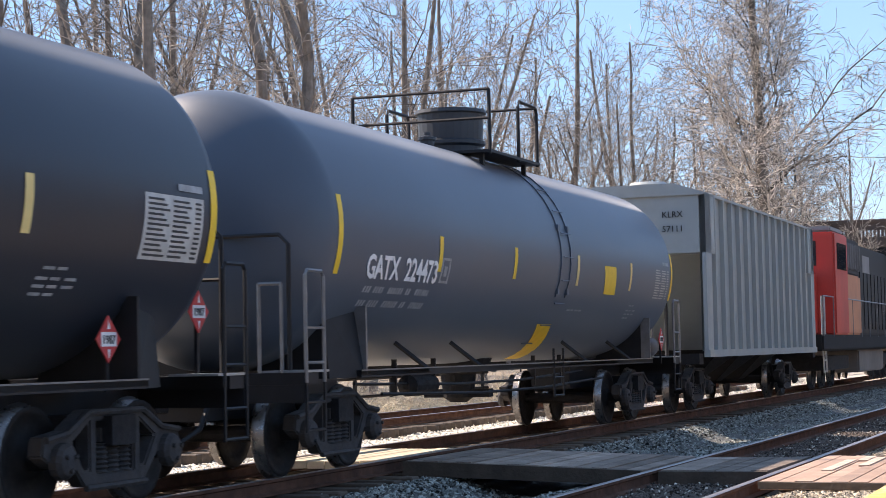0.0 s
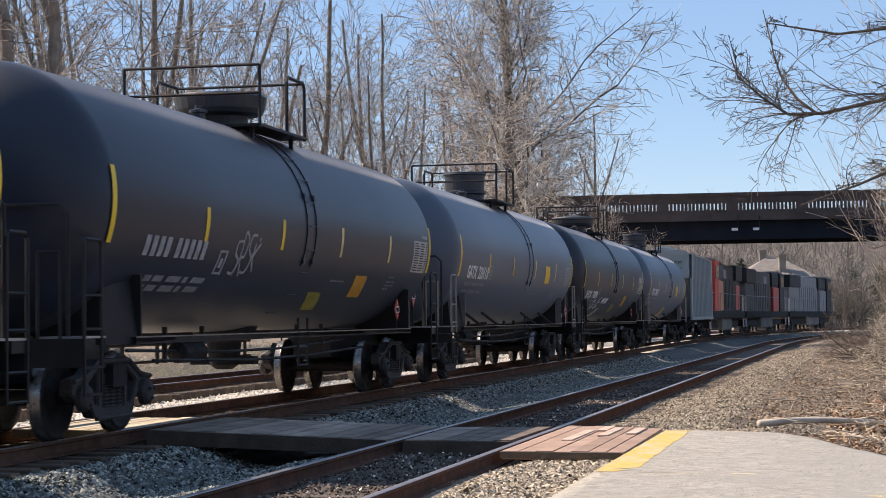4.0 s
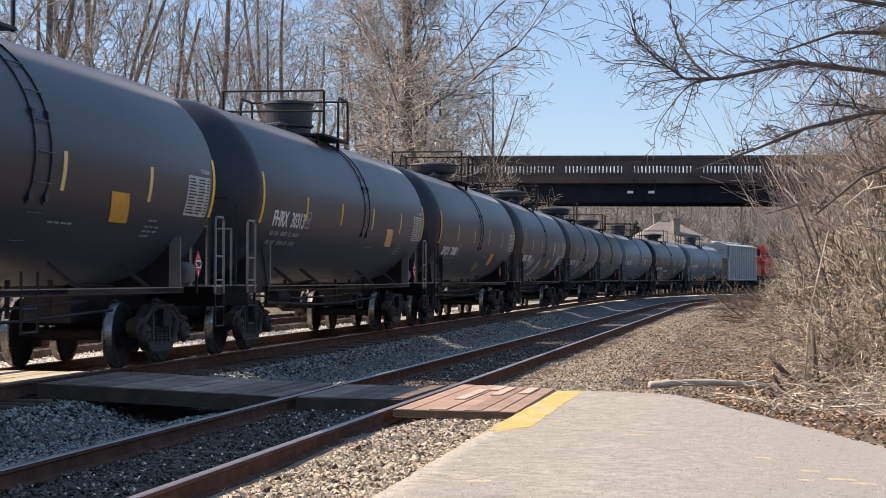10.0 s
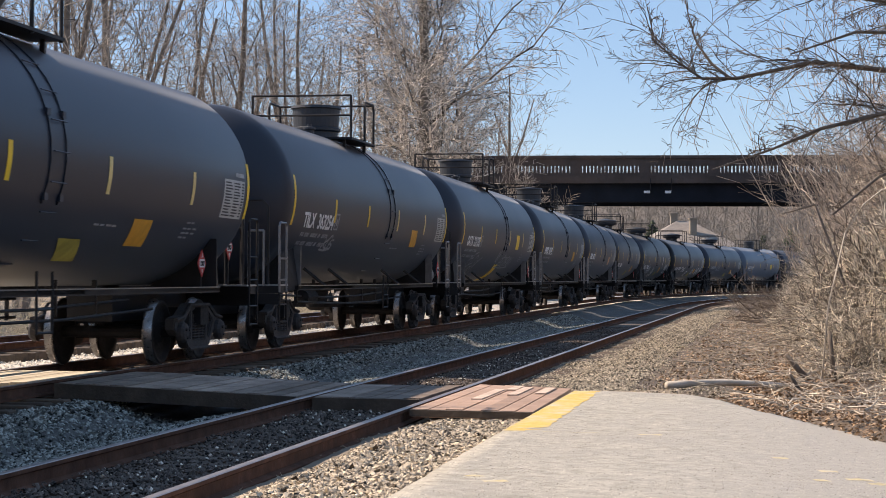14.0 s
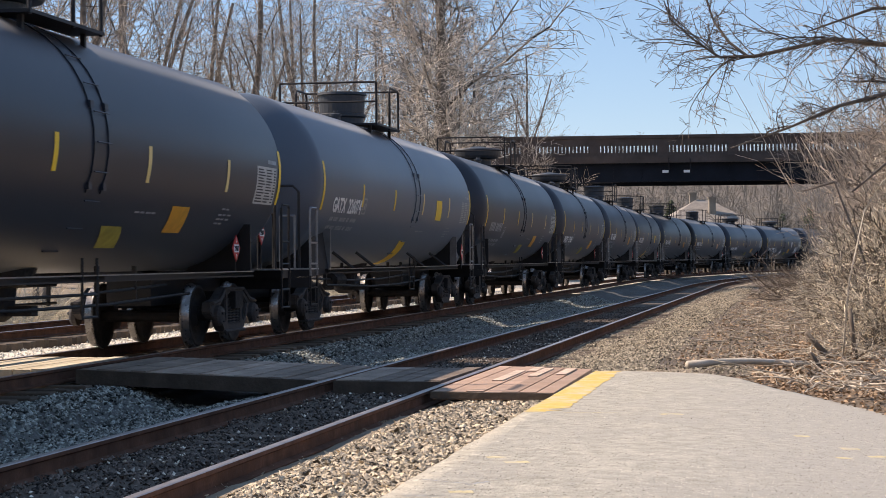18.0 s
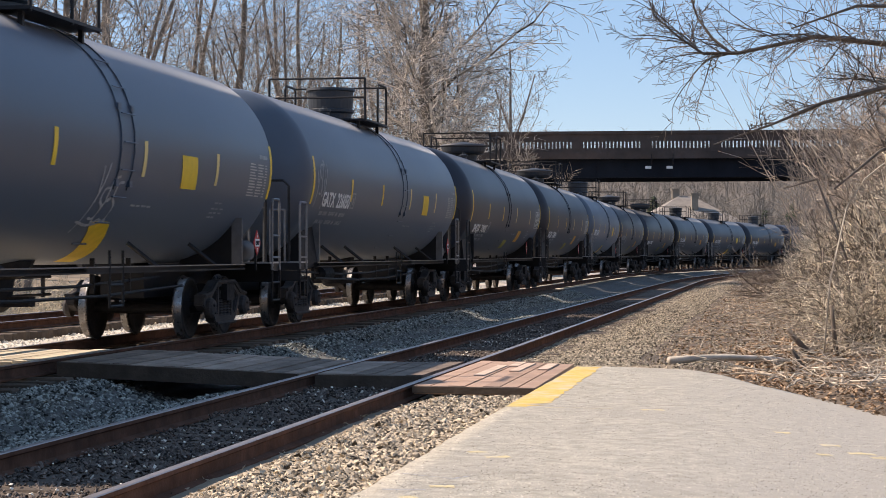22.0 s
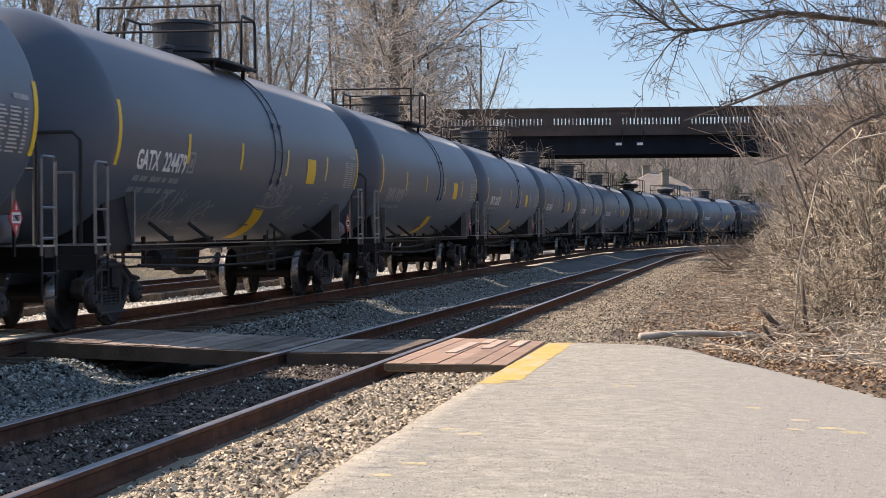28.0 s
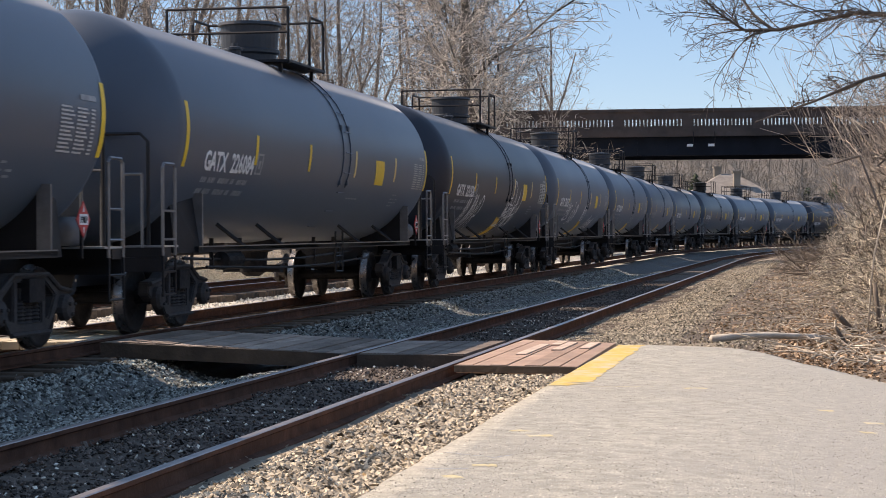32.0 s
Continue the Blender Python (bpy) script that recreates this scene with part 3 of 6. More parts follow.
def path_marks():
    ob = bpy.data.objects["pavement"]
    rnd = random.Random(8)

    def strip(name, x0, y0, x1, y1, w, material, label="", jag=0.0):
        bm = bmesh.new()
        n = 8
        d = (Vector((x1, y1)) - Vector((x0, y0))).normalized()
        s = Vector((-d.y, d.x)) * w / 2
        prev = None
        for k in range(n + 1):
            p = Vector((x0, y0)).lerp(Vector((x1, y1)), k / n) + Vector((rnd.gauss(0, jag), rnd.gauss(0, jag)))
            t = s * rnd.uniform(0.6, 1.2)
            cur = [bm.verts.new((q.x, q.y, pave_z(q.x) + 0.002)) for q in (p + t, p - t)]
            if prev:
                bm.faces.new((prev[0], prev[1], cur[1], cur[0]))
            prev = cur
        part(name, bm, material, ob, label)
    for x, y, l in ((-1.25, 17.07, 0.2), (-2.0, 12.9, 0.12), (-2.1, 11.2, 0.15), (-0.02, 15.56, 0.14), (0.32, 14.78, 0.16), (0.5, 14.3, 0.2), (0.72, 14.1, 0.14), (-2.15, 13.2, 0.1), (-2.15, 10.65, 0.08), (0.3, 14.05, 0.1)):
        strip("paint_fleck", x, y, x + l, y + 0.04, 0.13, M_FLECK, "faded yellow paint fleck", 0.02)
    strip("paint_line", -2.12, 17.12, -1.5, 17.14, 0.03, M_FLECK, "thin pale line")
    for x0, y0, x1, y1 in ((-2.05, 11.7, -1.55, 12.1), (-1.2, 19.0, -1.05, 18.4), (0.56, 13.24, 0.80, 12.96), (0.66, 17.0, 0.84, 16.7), (0.2, 14.2, 0.4, 13.9), (-0.33, 16.8, -0.24, 16.68), (-0.11, 18.4, -0.08, 18.9)):
        strip("crack", x0, y0, x1, y1, 0.010, M_CRACK, "dark crack in the asphalt", 0.004)
    for x0, y0, x1, y1, w in ((-2.4, 11.85, -2.05, 11.63, 0.02), (-2.35, 11.02, -2.08, 11.04, 0.025), (-2.03, 11.6, -1.94, 11.78, 0.03), (-2.1, 11.3, -1.95, 11.34, 0.02)):
        strip("survey_mark", x0, y0, x1, y1, w, M_BLUEMARK, "faded blue survey mark", 0.008)
    strip("pale_edge", -2.15, 23.44, -1.05, 23.04, 0.07, M_DEADWOOD, "pale worn edge of the path", 0.01)


path_marks()


# ---- bridge over the line ----
def build_bridge():
    ob = thing("road_bridge", None, "dark steel girder road bridge with a baluster parapet over the railway", "bridge", kind="")
    m = Matrix.Translation((-8.5, 129.6, 0)) @ pose(0, 0, 0, 0, 0, 3.0)
    L0, L1 = -16.0, 34.0
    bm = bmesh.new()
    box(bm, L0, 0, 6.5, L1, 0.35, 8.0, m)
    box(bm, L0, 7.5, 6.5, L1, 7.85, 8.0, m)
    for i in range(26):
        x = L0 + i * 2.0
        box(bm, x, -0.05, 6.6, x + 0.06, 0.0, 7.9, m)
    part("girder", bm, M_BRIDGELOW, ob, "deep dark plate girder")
    bm = bmesh.new()
    box(bm, L0, -0.5, 8.0, L1, 8.3, 8.25, m)
    box(bm, L0, -0.62, 7.78, L1, -0.5, 8.28, m)
    part("deck", bm, M_BRIDGE, ob)
    bm = bmesh.new()
    box(bm, L0, -0.55, 8.25, L1, -0.25, 8.52, m)
    part("parapet_base", bm, M_BRIDGE, ob)
    bm = bmesh.new()
    box(bm, L0, -0.55, 8.98, L1, -0.25, 9.5, m)
    box(bm, L0, -0.66, 9.5, L1, -0.14, 9.7, m)
    part("parapet_cap", bm, M_BRIDGE, ob)
    bm = bmesh.new()
    box(bm, -0.085, -0.5, 8.50, 0.085, -0.34, 8.99)
    bal = mesh_of(bm, "baluster", M_BRIDGE)
    bm = bmesh.new()
    box(bm, -0.32, -0.58, 8.25, 0.32, -0.22, 9.0)
    post = mesh_of(bm, "parapet_post", M_BRIDGE)
    x = -0.5 - 3 * 4.73
    while x < L1:
        part("parapet_post", post, None, ob, at=m @ pose(x, 0, 0))
        for k in range(17):
            bx = x + 0.32 + k * 0.256
            if bx < L1:
                part("baluster", bal, None, ob, at=m @ pose(bx, 0, 0))
        x += 4.73
    bm = bmesh.new()
    box(bm, L0 - 3, -1, -1.0, L0 + 1.5, 9, 8.0, m)
    part("abutment", bm, M_WALLTAN, ob)
    for x in (-0.55, 0.9):
        bm = bmesh.new()
        box(bm, x, -0.72, 7.08, x + 0.42, -0.68, 7.26, m)
        part("clearance_sign", bm, M_WHITE, ob, "small white sign plate on the girder")
        bm = bmesh.new()
        tube(bm, [m @ Vector((x + 0.45, -0.66, 7.3)), m @ Vector((x + 0.45, -0.66, 8.1))], 0.03)
        part("sign_hanger", bm, M_PIPE, ob)


build_bridge()


def build_house():
    at = pose(-10.0, 205.0, ground_z(-10, 205), 0, 0, 12)
    ob = thing("house", at, "tan house with a pale hipped roof beyond the bridge", "house")
    bm = bmesh.new()
    box(bm, -5, -5, -0.5, 5, 5, 5.0)
    part("wall", bm, M_WALLTAN, ob)
    bm = bmesh.new()
    v = [bm.verts.new(p) for p in ((-5.6, -5.6, 4.9), (5.6, -5.6, 4.9), (5.6, 5.6, 4.9), (-5.6, 5.6, 4.9), (-0.8, 0, 7.9), (0.8, 0, 7.9))]
    for f in ((0, 1, 5, 4), (1, 2, 5), (2, 3, 4, 5), (3, 0, 4), (3, 2, 1, 0)):
        bm.faces.new([v[i] for i in f])
    part("roof", bm, M_ROOFTILE, ob)
    for x, y, z0, z1 in ((0.6, -2.6, 6.0, 8.0), (-1.0, 0.6, 7.2, 8.6)):
        bm = bmesh.new()
        box(bm, x - 0.35, y - 0.35, z0, x + 0.35, y + 0.35, z1)
        box(bm, x - 0.45, y - 0.45, z1, x + 0.45, y + 0.45, z1 + 0.15)
        part("chimney", bm, M_WALLTAN, ob)
    for x in (-3, 0, 3):
        for z in (1.0, 3.2):
            w = bmesh.new()
            box(w, x - 0.5, -5.08, z, x + 0.5, -4.98, z + 1.3)
            part("window", w, M_GLASS, ob)


build_house()


# ---- rolling stock ----
TANK_R, TANK_Z, HALF = 1.51, 2.625, 7.55


def on_tank(y, z, lift=0.0, side=1):
    """A point on the tank's side at height z."""
    dz = max(-TANK_R, min(TANK_R, z - TANK_Z))
    x = math.sqrt(TANK_R**2 - dz**2)
    k = (TANK_R + lift) / TANK_R
    return Vector((side * x * k, y, TANK_Z + dz * k))


def patch_on_tank(bm, y0, z0, y1, z1, lift=0.006, rows=5, skew=0.0):
    """A thin sheet that follows the tank's side; skew leans its top forwards."""
    prev = None
    for i in range(rows + 1):
        z = z0 + (z1 - z0) * i / rows
        s = skew * i / rows
        cur = (bm.verts.new(on_tank(y0 + s, z, lift)), bm.verts.new(on_tank(y1 + s, z, lift)))
        if prev:
            bm.faces.new((prev[0], prev[1], cur[1], cur[0]))
        prev = cur


def wheel_mesh():
    bm = bmesh.new()
    lathe(bm, [(-0.075, 0.10), (-0.075, 0.36), (-0.095, 0.37), (-0.095, 0.475), (-0.07, 0.485), (-0.055, 0.46), (0.04, 0.45), (0.045, 0.40), (0.01, 0.37), (-0.015, 0.16), (0.05, 0.14), (0.05, 0.05)], "x", 28, mi=0)
    for f in bm.faces:
        c = f.calc_center_median()
        if math.hypot(c.y, c.z) > 0.448:
            f.material_index = 1
    return mesh_of(bm, "wheel", [M_WHEEL, M_STEEL], True)


def sideframe_mesh():
    """A cast truck side: an arched top bar, sloping arms, pedestals at the bearings."""
    bm = bmesh.new()
    outer = [(-1.15, 0.50), (-1.12, 0.66), (-0.78, 0.70), (-0.45, 0.86), (0.45, 0.86), (0.78, 0.70), (1.12, 0.66), (1.15, 0.50), (0.95, 0.40), (0.72, 0.44), (0.50, 0.22), (-0.50, 0.22), (-0.72, 0.44), (-0.95, 0.40)]
    lo = [bm.verts.new((-0.075, y, z)) for y, z in outer]
    hi = [bm.verts.new((0.075, y, z)) for y, z in outer]
    n = len(outer)
    holes = [[(-0.68, 0.60), (-0.42, 0.75), (-0.42, 0.36), (-0.50, 0.36)], [(0.68, 0.60), (0.42, 0.75), (0.42, 0.36), (0.50, 0.36)], [(-0.31, 0.76), (0.31, 0.76), (0.31, 0.33), (-0.31, 0.33)]]
    for ring, x in ((lo, -0.075), (hi, 0.075)):
        edges = [bm.edges.get((ring[i], ring[(i + 1) % n])) or bm.edges.new((ring[i], ring[(i + 1) % n])) for i in range(n)]
        loops = []
        for h in holes:
            hv = [bm.verts.new((x, y, z)) for y, z in h]
            edges += [bm.edges.new((hv[i], hv[(i + 1) % len(hv)])) for i in range(len(hv))]
            loops.append(hv)
        bmesh.ops.triangle_fill(bm, use_beauty=True, edges=edges)
        if x < 0:
            inner = loops
    outerloops = loops
    for a, b in [(lo, hi), *zip(inner, outerloops)]:
        for i in range(len(a)):
            j = (i + 1) % len(a)
            bm.faces.new((a[i], a[j], b[j], b[i]))
    bmesh.ops.recalc_face_normals(bm, faces=bm.faces)
    bm.normal_update()
    sharp = [e for e in bm.edges if len(e.link_faces) == 2 and e.calc_face_angle() > 0.6]
    bmesh.ops.bevel(bm, geom=sharp, offset=0.016, segments=2, affect="EDGES")
    # raised flange along the top bar and the lower bar
    for y0, z0, y1, z1 in ((-1.1, 0.655, -0.78, 0.695), (-0.78, 0.695, -0.45, 0.855), (-0.45, 0.855, 0.45, 0.855), (0.45, 0.855, 0.78, 0.695), (0.78, 0.695, 1.1, 0.655), (-0.5, 0.23, 0.5, 0.23)):
        tube(bm, [(0.085, y0, z0 - 0.02), (0.085, y1, z1 - 0.02)], 0.028, 6)
    for y in (-0.89, 0.89):
        lathe(bm, [(0.0, 0.15), (0.07, 0.15), (0.11, 0.12), (0.13, 0.05)], "x", 16, (0.06, y, 0.457))
        for k in range(3):
            a = k * math.tau / 3 + 0.5
            lathe(bm, [(0.10, 0.022), (0.145, 0.022), (0.15, 0.01)], "x", 6, (0.06, y + 0.075 * math.cos(a), 0.457 + 0.075 * math.sin(a)))
    return mesh_of(bm, "sideframe", M_CASTING)


def springs_mesh():
    bm = bmesh.new()
    for y in (-0.19, 0.0, 0.19):
        lathe(bm, [(0.33 + i * 0.020, 0.066 if i % 2 else 0.088) for i in range(13)], "z", 12, (0.01, y, 0))
    box(bm, -0.13, -0.22, 0.58, 0.06, 0.22, 0.70)
    return mesh_of(bm, "spring_pack", M_CASTING)


def bolster_mesh():
    bm = bmesh.new()
    box(bm, -1.15, -0.2, 0.55, 1.15, 0.2, 0.80)
    box(bm, -0.25, -0.25, 0.80, 0.25, 0.25, 1.0)
    for y in (-0.89, 0.89):
        lathe(bm, [(-0.98, 0.07), (-0.8, 0.085), (0.8, 0.085), (0.98, 0.07)], "x", 12, (0, y, 0.457))
        box(bm, -0.8, y * 0.42 - 0.05, 0.35, 0.8, y * 0.42 + 0.05, 0.5)
    return mesh_of(bm, "bolster", M_IRON)


WHEEL, SIDEFRAME, SPRINGS, BOLSTER = wheel_mesh(), sideframe_mesh(), springs_mesh(), bolster_mesh()


def truck(parent, y, scale=1.0):
    bo = part("truck", BOLSTER, None, parent, "two-axle cast iron freight truck", at=pose(0, y, 0))
    for s in (-1, 1):
        part("sideframe", SIDEFRAME, None, bo, at=pose(s * 0.99, 0, 0, 0, 0, 0 if s > 0 else 180))
        part("spring_pack", SPRINGS, None, bo, at=pose(s * 0.99, 0, 0))
        for w in (-0.89, 0.89):
            part("wheel", WHEEL, None, bo, at=pose(s * 0.75, w, 0.457, 0, 0, 0 if s > 0 else 180))
    return bo


def coupler(parent, y, way):
    bm = bmesh.new()
    box(bm, -0.09, min(y, y + way * 0.75), 0.78, 0.09, max(y, y + way * 0.75), 0.98)
    box(bm, -0.16, min(y + way * 0.6, y + way * 0.9), 0.72, 0.2, max(y + way * 0.6, y + way * 0.9), 1.03)
    bmesh.ops.bevel(bm, geom=bm.edges[:], offset=0.02, segments=1, affect="EDGES")
    part("coupler", bm, M_IRON, parent)
    bm = bmesh.new()
    tube(bm, [(0.35, y, 0.85), (0.38, y + way * 0.3, 0.55), (0.3, y + way * 0.6, 0.42), (0.1, y + way * 0.85, 0.6)], 0.03)
    part("brake_hose", bm, M_PIPE, parent)


def tank_car(paint, pale, low):
    """A tank car about its middle; +x is the side that the camera sees, y its way."""
    car = thing("tank_car")
    bm = bmesh.new()
    prof = [(-HALF + 0.02 - 0.72 * math.cos(k * math.pi / 18), max(0.02, TANK_R * math.sin(k * math.pi / 18))) for k in range(10)]
    lathe(bm, prof + [(-4.0, TANK_R), (-0.05, TANK_R), (0.05, TANK_R), (4.0, TANK_R)] + [(-a, r) for a, r in prof[::-1]], "y", 72, (0, 0, TANK_Z))
    part("tank", bm, paint, car, smooth=True)
    # strap round the middle with the side ladder
    ly0, ly1 = (-0.38, 0.08) if low else (0.62, 1.10)
    for y in (ly0, ly1):
        bm = bmesh.new()
        prev = None
        for k in range(25):
            a = math.pi * k / 24 * 1.25 - 0.125 * math.pi
            cur = [bm.verts.new((math.cos(a) * r, y + d, TANK_Z + math.sin(a) * r)) for r in (TANK_R + 0.004, TANK_R + 0.020) for d in (-0.018, 0.018)]
            if prev:
                for i, j in ((0, 2), (2, 3), (3, 1)):
                    bm.faces.new((prev[i], cur[i], cur[j], prev[j]))
            prev = cur
        part("tank_band", bm, paint, car)
    for z in (3.92, 3.62, 3.30, 2.97, 2.62, 2.28, 1.95, 1.64, 1.38):
        bm = bmesh.new()
        p = on_tank(0, z, 0.045)
        tube(bm, [(p.x, ly0, z), (p.x, ly1, z)], 0.010, 5)
        part("ladder_rung", bm, paint, car)
    for y, z in ((ly0, 3.05), (ly1, 3.05), (ly0, 2.12), (ly1, 2.12)):
        bm = bmesh.new()
        p = on_tank(y, z, 0.02)
        box(bm, p.x - 0.04, y - 0.05, z - 0.04, p.x + 0.02, y + 0.05, z + 0.04)
        part("ladder_bracket", bm, paint, car)
    # manway housing and its platform
    bm = bmesh.new()
    if low:
        lathe(bm, [(3.95, 0.40), (4.30, 0.42), (4.33, 0.62), (4.40, 0.66), (4.58, 0.70), (4.62, 0.66), (4.66, 0.3), (4.70, 0.1)], "z", 28, (0, 0.2, 0))
    else:
        lathe(bm, [(3.95, 0.45), (4.25, 0.45), (4.28, 0.51), (4.33, 0.51), (4.35, 0.47), (4.72, 0.49), (4.74, 0.53), (4.79, 0.52), (4.82, 0.2)], "z", 28, (0, 0.2, 0))
    # coloured darker than the tank to stand in for shade
    part("manway_housing", bm, M_HOUSING, car, "round manway housing with shade put into its dark colour")
    for x0, x1, y0, y1 in ((-1.05, -0.62, -1.1, 1.2), (0.62, 1.05, -1.1, 1.2), (-0.62, 0.62, -1.1, -0.6)):
        bm = bmesh.new()
        box(bm, x0, y0, 4.02, x1, y1, 4.06)
        part("platform", bm, M_PIPE, car, "black grating platform")
    for x in (-0.85, 0.85):
        for y in (-0.9, 1.0):
            bm = bmesh.new()
            box(bm, x - 0.03, y - 0.03, 3.75, x + 0.03, y + 0.03, 4.02)
            part("platform_leg", bm, M_PIPE, car)
    for x in (-1.02, 1.02):
        bm = bmesh.new()
        tube(bm, [(x, -1.05, 4.0), (x, -1.05, 4.90)], 0.026)
        part("rail_post", bm, M_PIPE, car)
        bm = bmesh.new()
        tube(bm, [(x, 0.25, 4.0), (x, 0.25, 4.80), (x, 0.32, 4.88), (x, 1.08, 4.88), (x, 1.15, 4.80), (x, 1.15, 4.0)], 0.026)
        part("side_rail", bm, M_PIPE, car)
    for y, z in ((-1.05, 4.90), (-1.05, 4.50), (1.15, 4.88)):
        bm = bmesh.new()
        tube(bm, [(-1.02, y, z), (1.02, y, z)], 0.022)
        part("cross_rail", bm, M_PIPE, car)
    for x, y in ((-0.35, 1.55), (0.3, -1.6)):
        bm = bmesh.new()
        lathe(bm, [(4.05, 0.10), (4.16, 0.10), (4.17, 0.13), (4.21, 0.13), (4.23, 0.05), (4.28, 0.05)], "z", 12, (x, y, 0))
        part("valve", bm, M_HOUSING, car)
    # side angle, saddles and ends
    for s in (-1, 1):
        bm = bmesh.new()
        box(bm, min(s * 1.28, s * 1.36), -6.6, 1.04, max(s * 1.28, s * 1.36), 6.6, 1.10)
        box(bm, min(s * 1.34, s * 1.36), -6.6, 1.02, max(s * 1.34, s * 1.36), 6.6, 1.10)
        part("side_angle", bm, M_PIPE, car)
        # thin pale strip painted as the highlight along the angle's edge
        bm = bmesh.new()
        box(bm, min(s * 1.362, s * 1.366), -6.6, 1.090, max(s * 1.362, s * 1.366), 6.6, 1.106)
        part("angle_lip", bm, M_PALEPIPE, car, "pale strip for the highlight along the side angle")
    for y in () if low else (-4.5, -2.55, 2.5, 5.15):
        bm = bmesh.new()
        p, q = on_tank(y, 1.42, 0.02), Vector((1.33, y + 0.05, 1.08))
        tube(bm, [p, q], 0.03, 5)
        part("brace", bm, M_PIPE, car)
    for e in (-1, 1):
        for s in (-1, 1):
            bm = bmesh.new()
            vs = [bm.verts.new(v) for v in ((s * 1.34, e * 6.45, 1.02), (s * 1.22, e * 6.45, 1.78), (s * 1.12, e * 7.1, 1.82), (s * 1.2, e * 7.1, 1.02), (s * 0.3, e * 6.45, 1.02), (s * 0.3, e * 7.1, 1.02), (s * 0.5, e * 6.45, 1.35), (s * 0.5, e * 7.1, 1.35))]
            for f in ((0, 1, 2, 3), (4, 6, 1, 0), (5, 3, 2, 7), (0, 3, 5, 4), (1, 6, 7, 2)):
                bm.faces.new([vs[i] for i in f])
            bmesh.ops.recalc_face_normals(bm, faces=bm.faces)
            part("saddle", bm, M_PIPE, car)
            bm = bmesh.new()
            box(bm, s * 1.20, min(e * 6.42, e * 6.46), 1.06, s * 1.36, max(e * 6.42, e * 6.46), 1.80)
            part("jacket_edge", bm, pale if not low else M_PIPE, car)
        bm = bmesh.new()
        box(bm, -0.33, min(e * 4.9, e * 8.25), 0.62, 0.33, max(e * 4.9, e * 8.25), 1.06)
        part("stub_sill", bm, M_PIPE, car)
        bm = bmesh.new()
        box(bm, -1.45, min(e * 7.95, e * 8.3), 0.98, 1.45, max(e * 7.95, e * 8.3), 1.10)
        part("end_platform", bm, M_PIPE, car)
        bm = bmesh.new()
        box(bm, -1.45, min(e * 8.24, e * 8.3), 0.80, 1.45, max(e * 8.24, e * 8.3), 0.978)
        part("end_sill", bm, M_PIPE, car)
        for s in (-1, 1):
            bm = bmesh.new()
            box(bm, min(s * 0.95, s * 1.46), min(e * 7.7, e * 8.28), 1.102, max(s * 0.95, s * 1.46), max(e * 7.7, e * 8.28), 1.125)
            part("tread_plate", bm, M_GALV, car, "galvanised end tread plate")
        for s in (-1, 1):
            bm = bmesh.new()
            tube(bm, [(s * 1.46, e * 7.82, 1.0), (s * 1.46, e * 7.82, 2.08), (s * 1.46, e * 7.87, 2.13), (s * 1.46, e * 8.22, 2.13), (s * 1.46, e * 8.27, 2.08), (s * 1.46, e * 8.27, 1.0)], 0.021)
            for z in (1.2, 1.55):
                tube(bm, [(s * 1.46, e * 7.82, z), (s * 1.46, e * 8.27, z)], 0.016, 5)
            # pale colour stands in for bright highlights on darker bars
            part("corner_grab_iron", bm, pale, car, "corner grab iron with highlights put into its pale colour")
            bm = bmesh.new()
            for y in (7.82, 8.27):
                tube(bm, [(s * 1.46, e * y, 0.50), (s * 1.46, e * y, 1.0)], 0.018, 5)
            for z in (0.52, 0.80):
                tube(bm, [(s * 1.46, e * 7.82, z), (s * 1.46, e * 8.27, z)], 0.016, 5)
            part("sill_step", bm, M_PIPE, car)
            bm = bmesh.new()
            for x in (1.2, 0.95):
                tube(bm, [(s * x, e * 8.28, 0.98), (s * x, e * 8.28, 2.0)], 0.02)
            tube(bm, [(s * 1.2, e * 8.28, 2.0), (s * 0.95, e * 8.28, 2.0)], 0.02)
            part("end_grab_iron", bm, pale if not low else M_PIPE, car)
        bm = bmesh.new()
        tube(bm, [(-1.25, e * 8.2, 1.05), (-1.25, e * 8.2, 2.40), (-1.15, e * 8.2, 2.50), (1.15, e * 8.2, 2.50), (1.25, e * 8.2, 2.40), (1.25, e * 8.2, 1.05)], 0.024)
        part("end_handrail", bm, M_PIPE, car)
        truck(car, e * 6.55)
        coupler(car, e * 8.2, e)
    bm = bmesh.new()
    lathe(bm, [(-8.45, 0.05), (-8.42, 0.28), (-8.38, 0.28), (-8.36, 0.05)], "y", 20, (-0.75, 0, 1.75))
    box(bm, -0.79, -8.36, 0.98, -0.71, -8.25, 1.85)
    part("brake_wheel", bm, M_PIPE, car)
    # bottom outlet and piping
    bm = bmesh.new()
    lathe(bm, [(0.55, 0.12), (0.62, 0.22), (0.95, 0.26), (1.0, 0.42), (1.18, 0.5)], "z", 18, (0, 0.3, 0))
    box(bm, -0.5, 0.2, 0.62, 0.5, 0.4, 0.74)
    part("bottom_outlet", bm, M_IRON, car)
    bm = bmesh.new()
    for x, z in ((0.55, 0.92), (0.9, 0.80)):
        tube(bm, [(x, -4.9, z), (x, -1.2, z - 0.08), (x, 1.6, z - 0.08), (x, 4.9, z)], 0.022)
    for y in (-3.6, -2.2, 2.2, 3.6):
        box(bm, 0.52, y - 0.02, 0.74, 0.58, y + 0.02, 1.2)
    part("brake_rigging", bm, M_PIPE, car)
    for z in (0.92, 0.66):
        bm = bmesh.new()
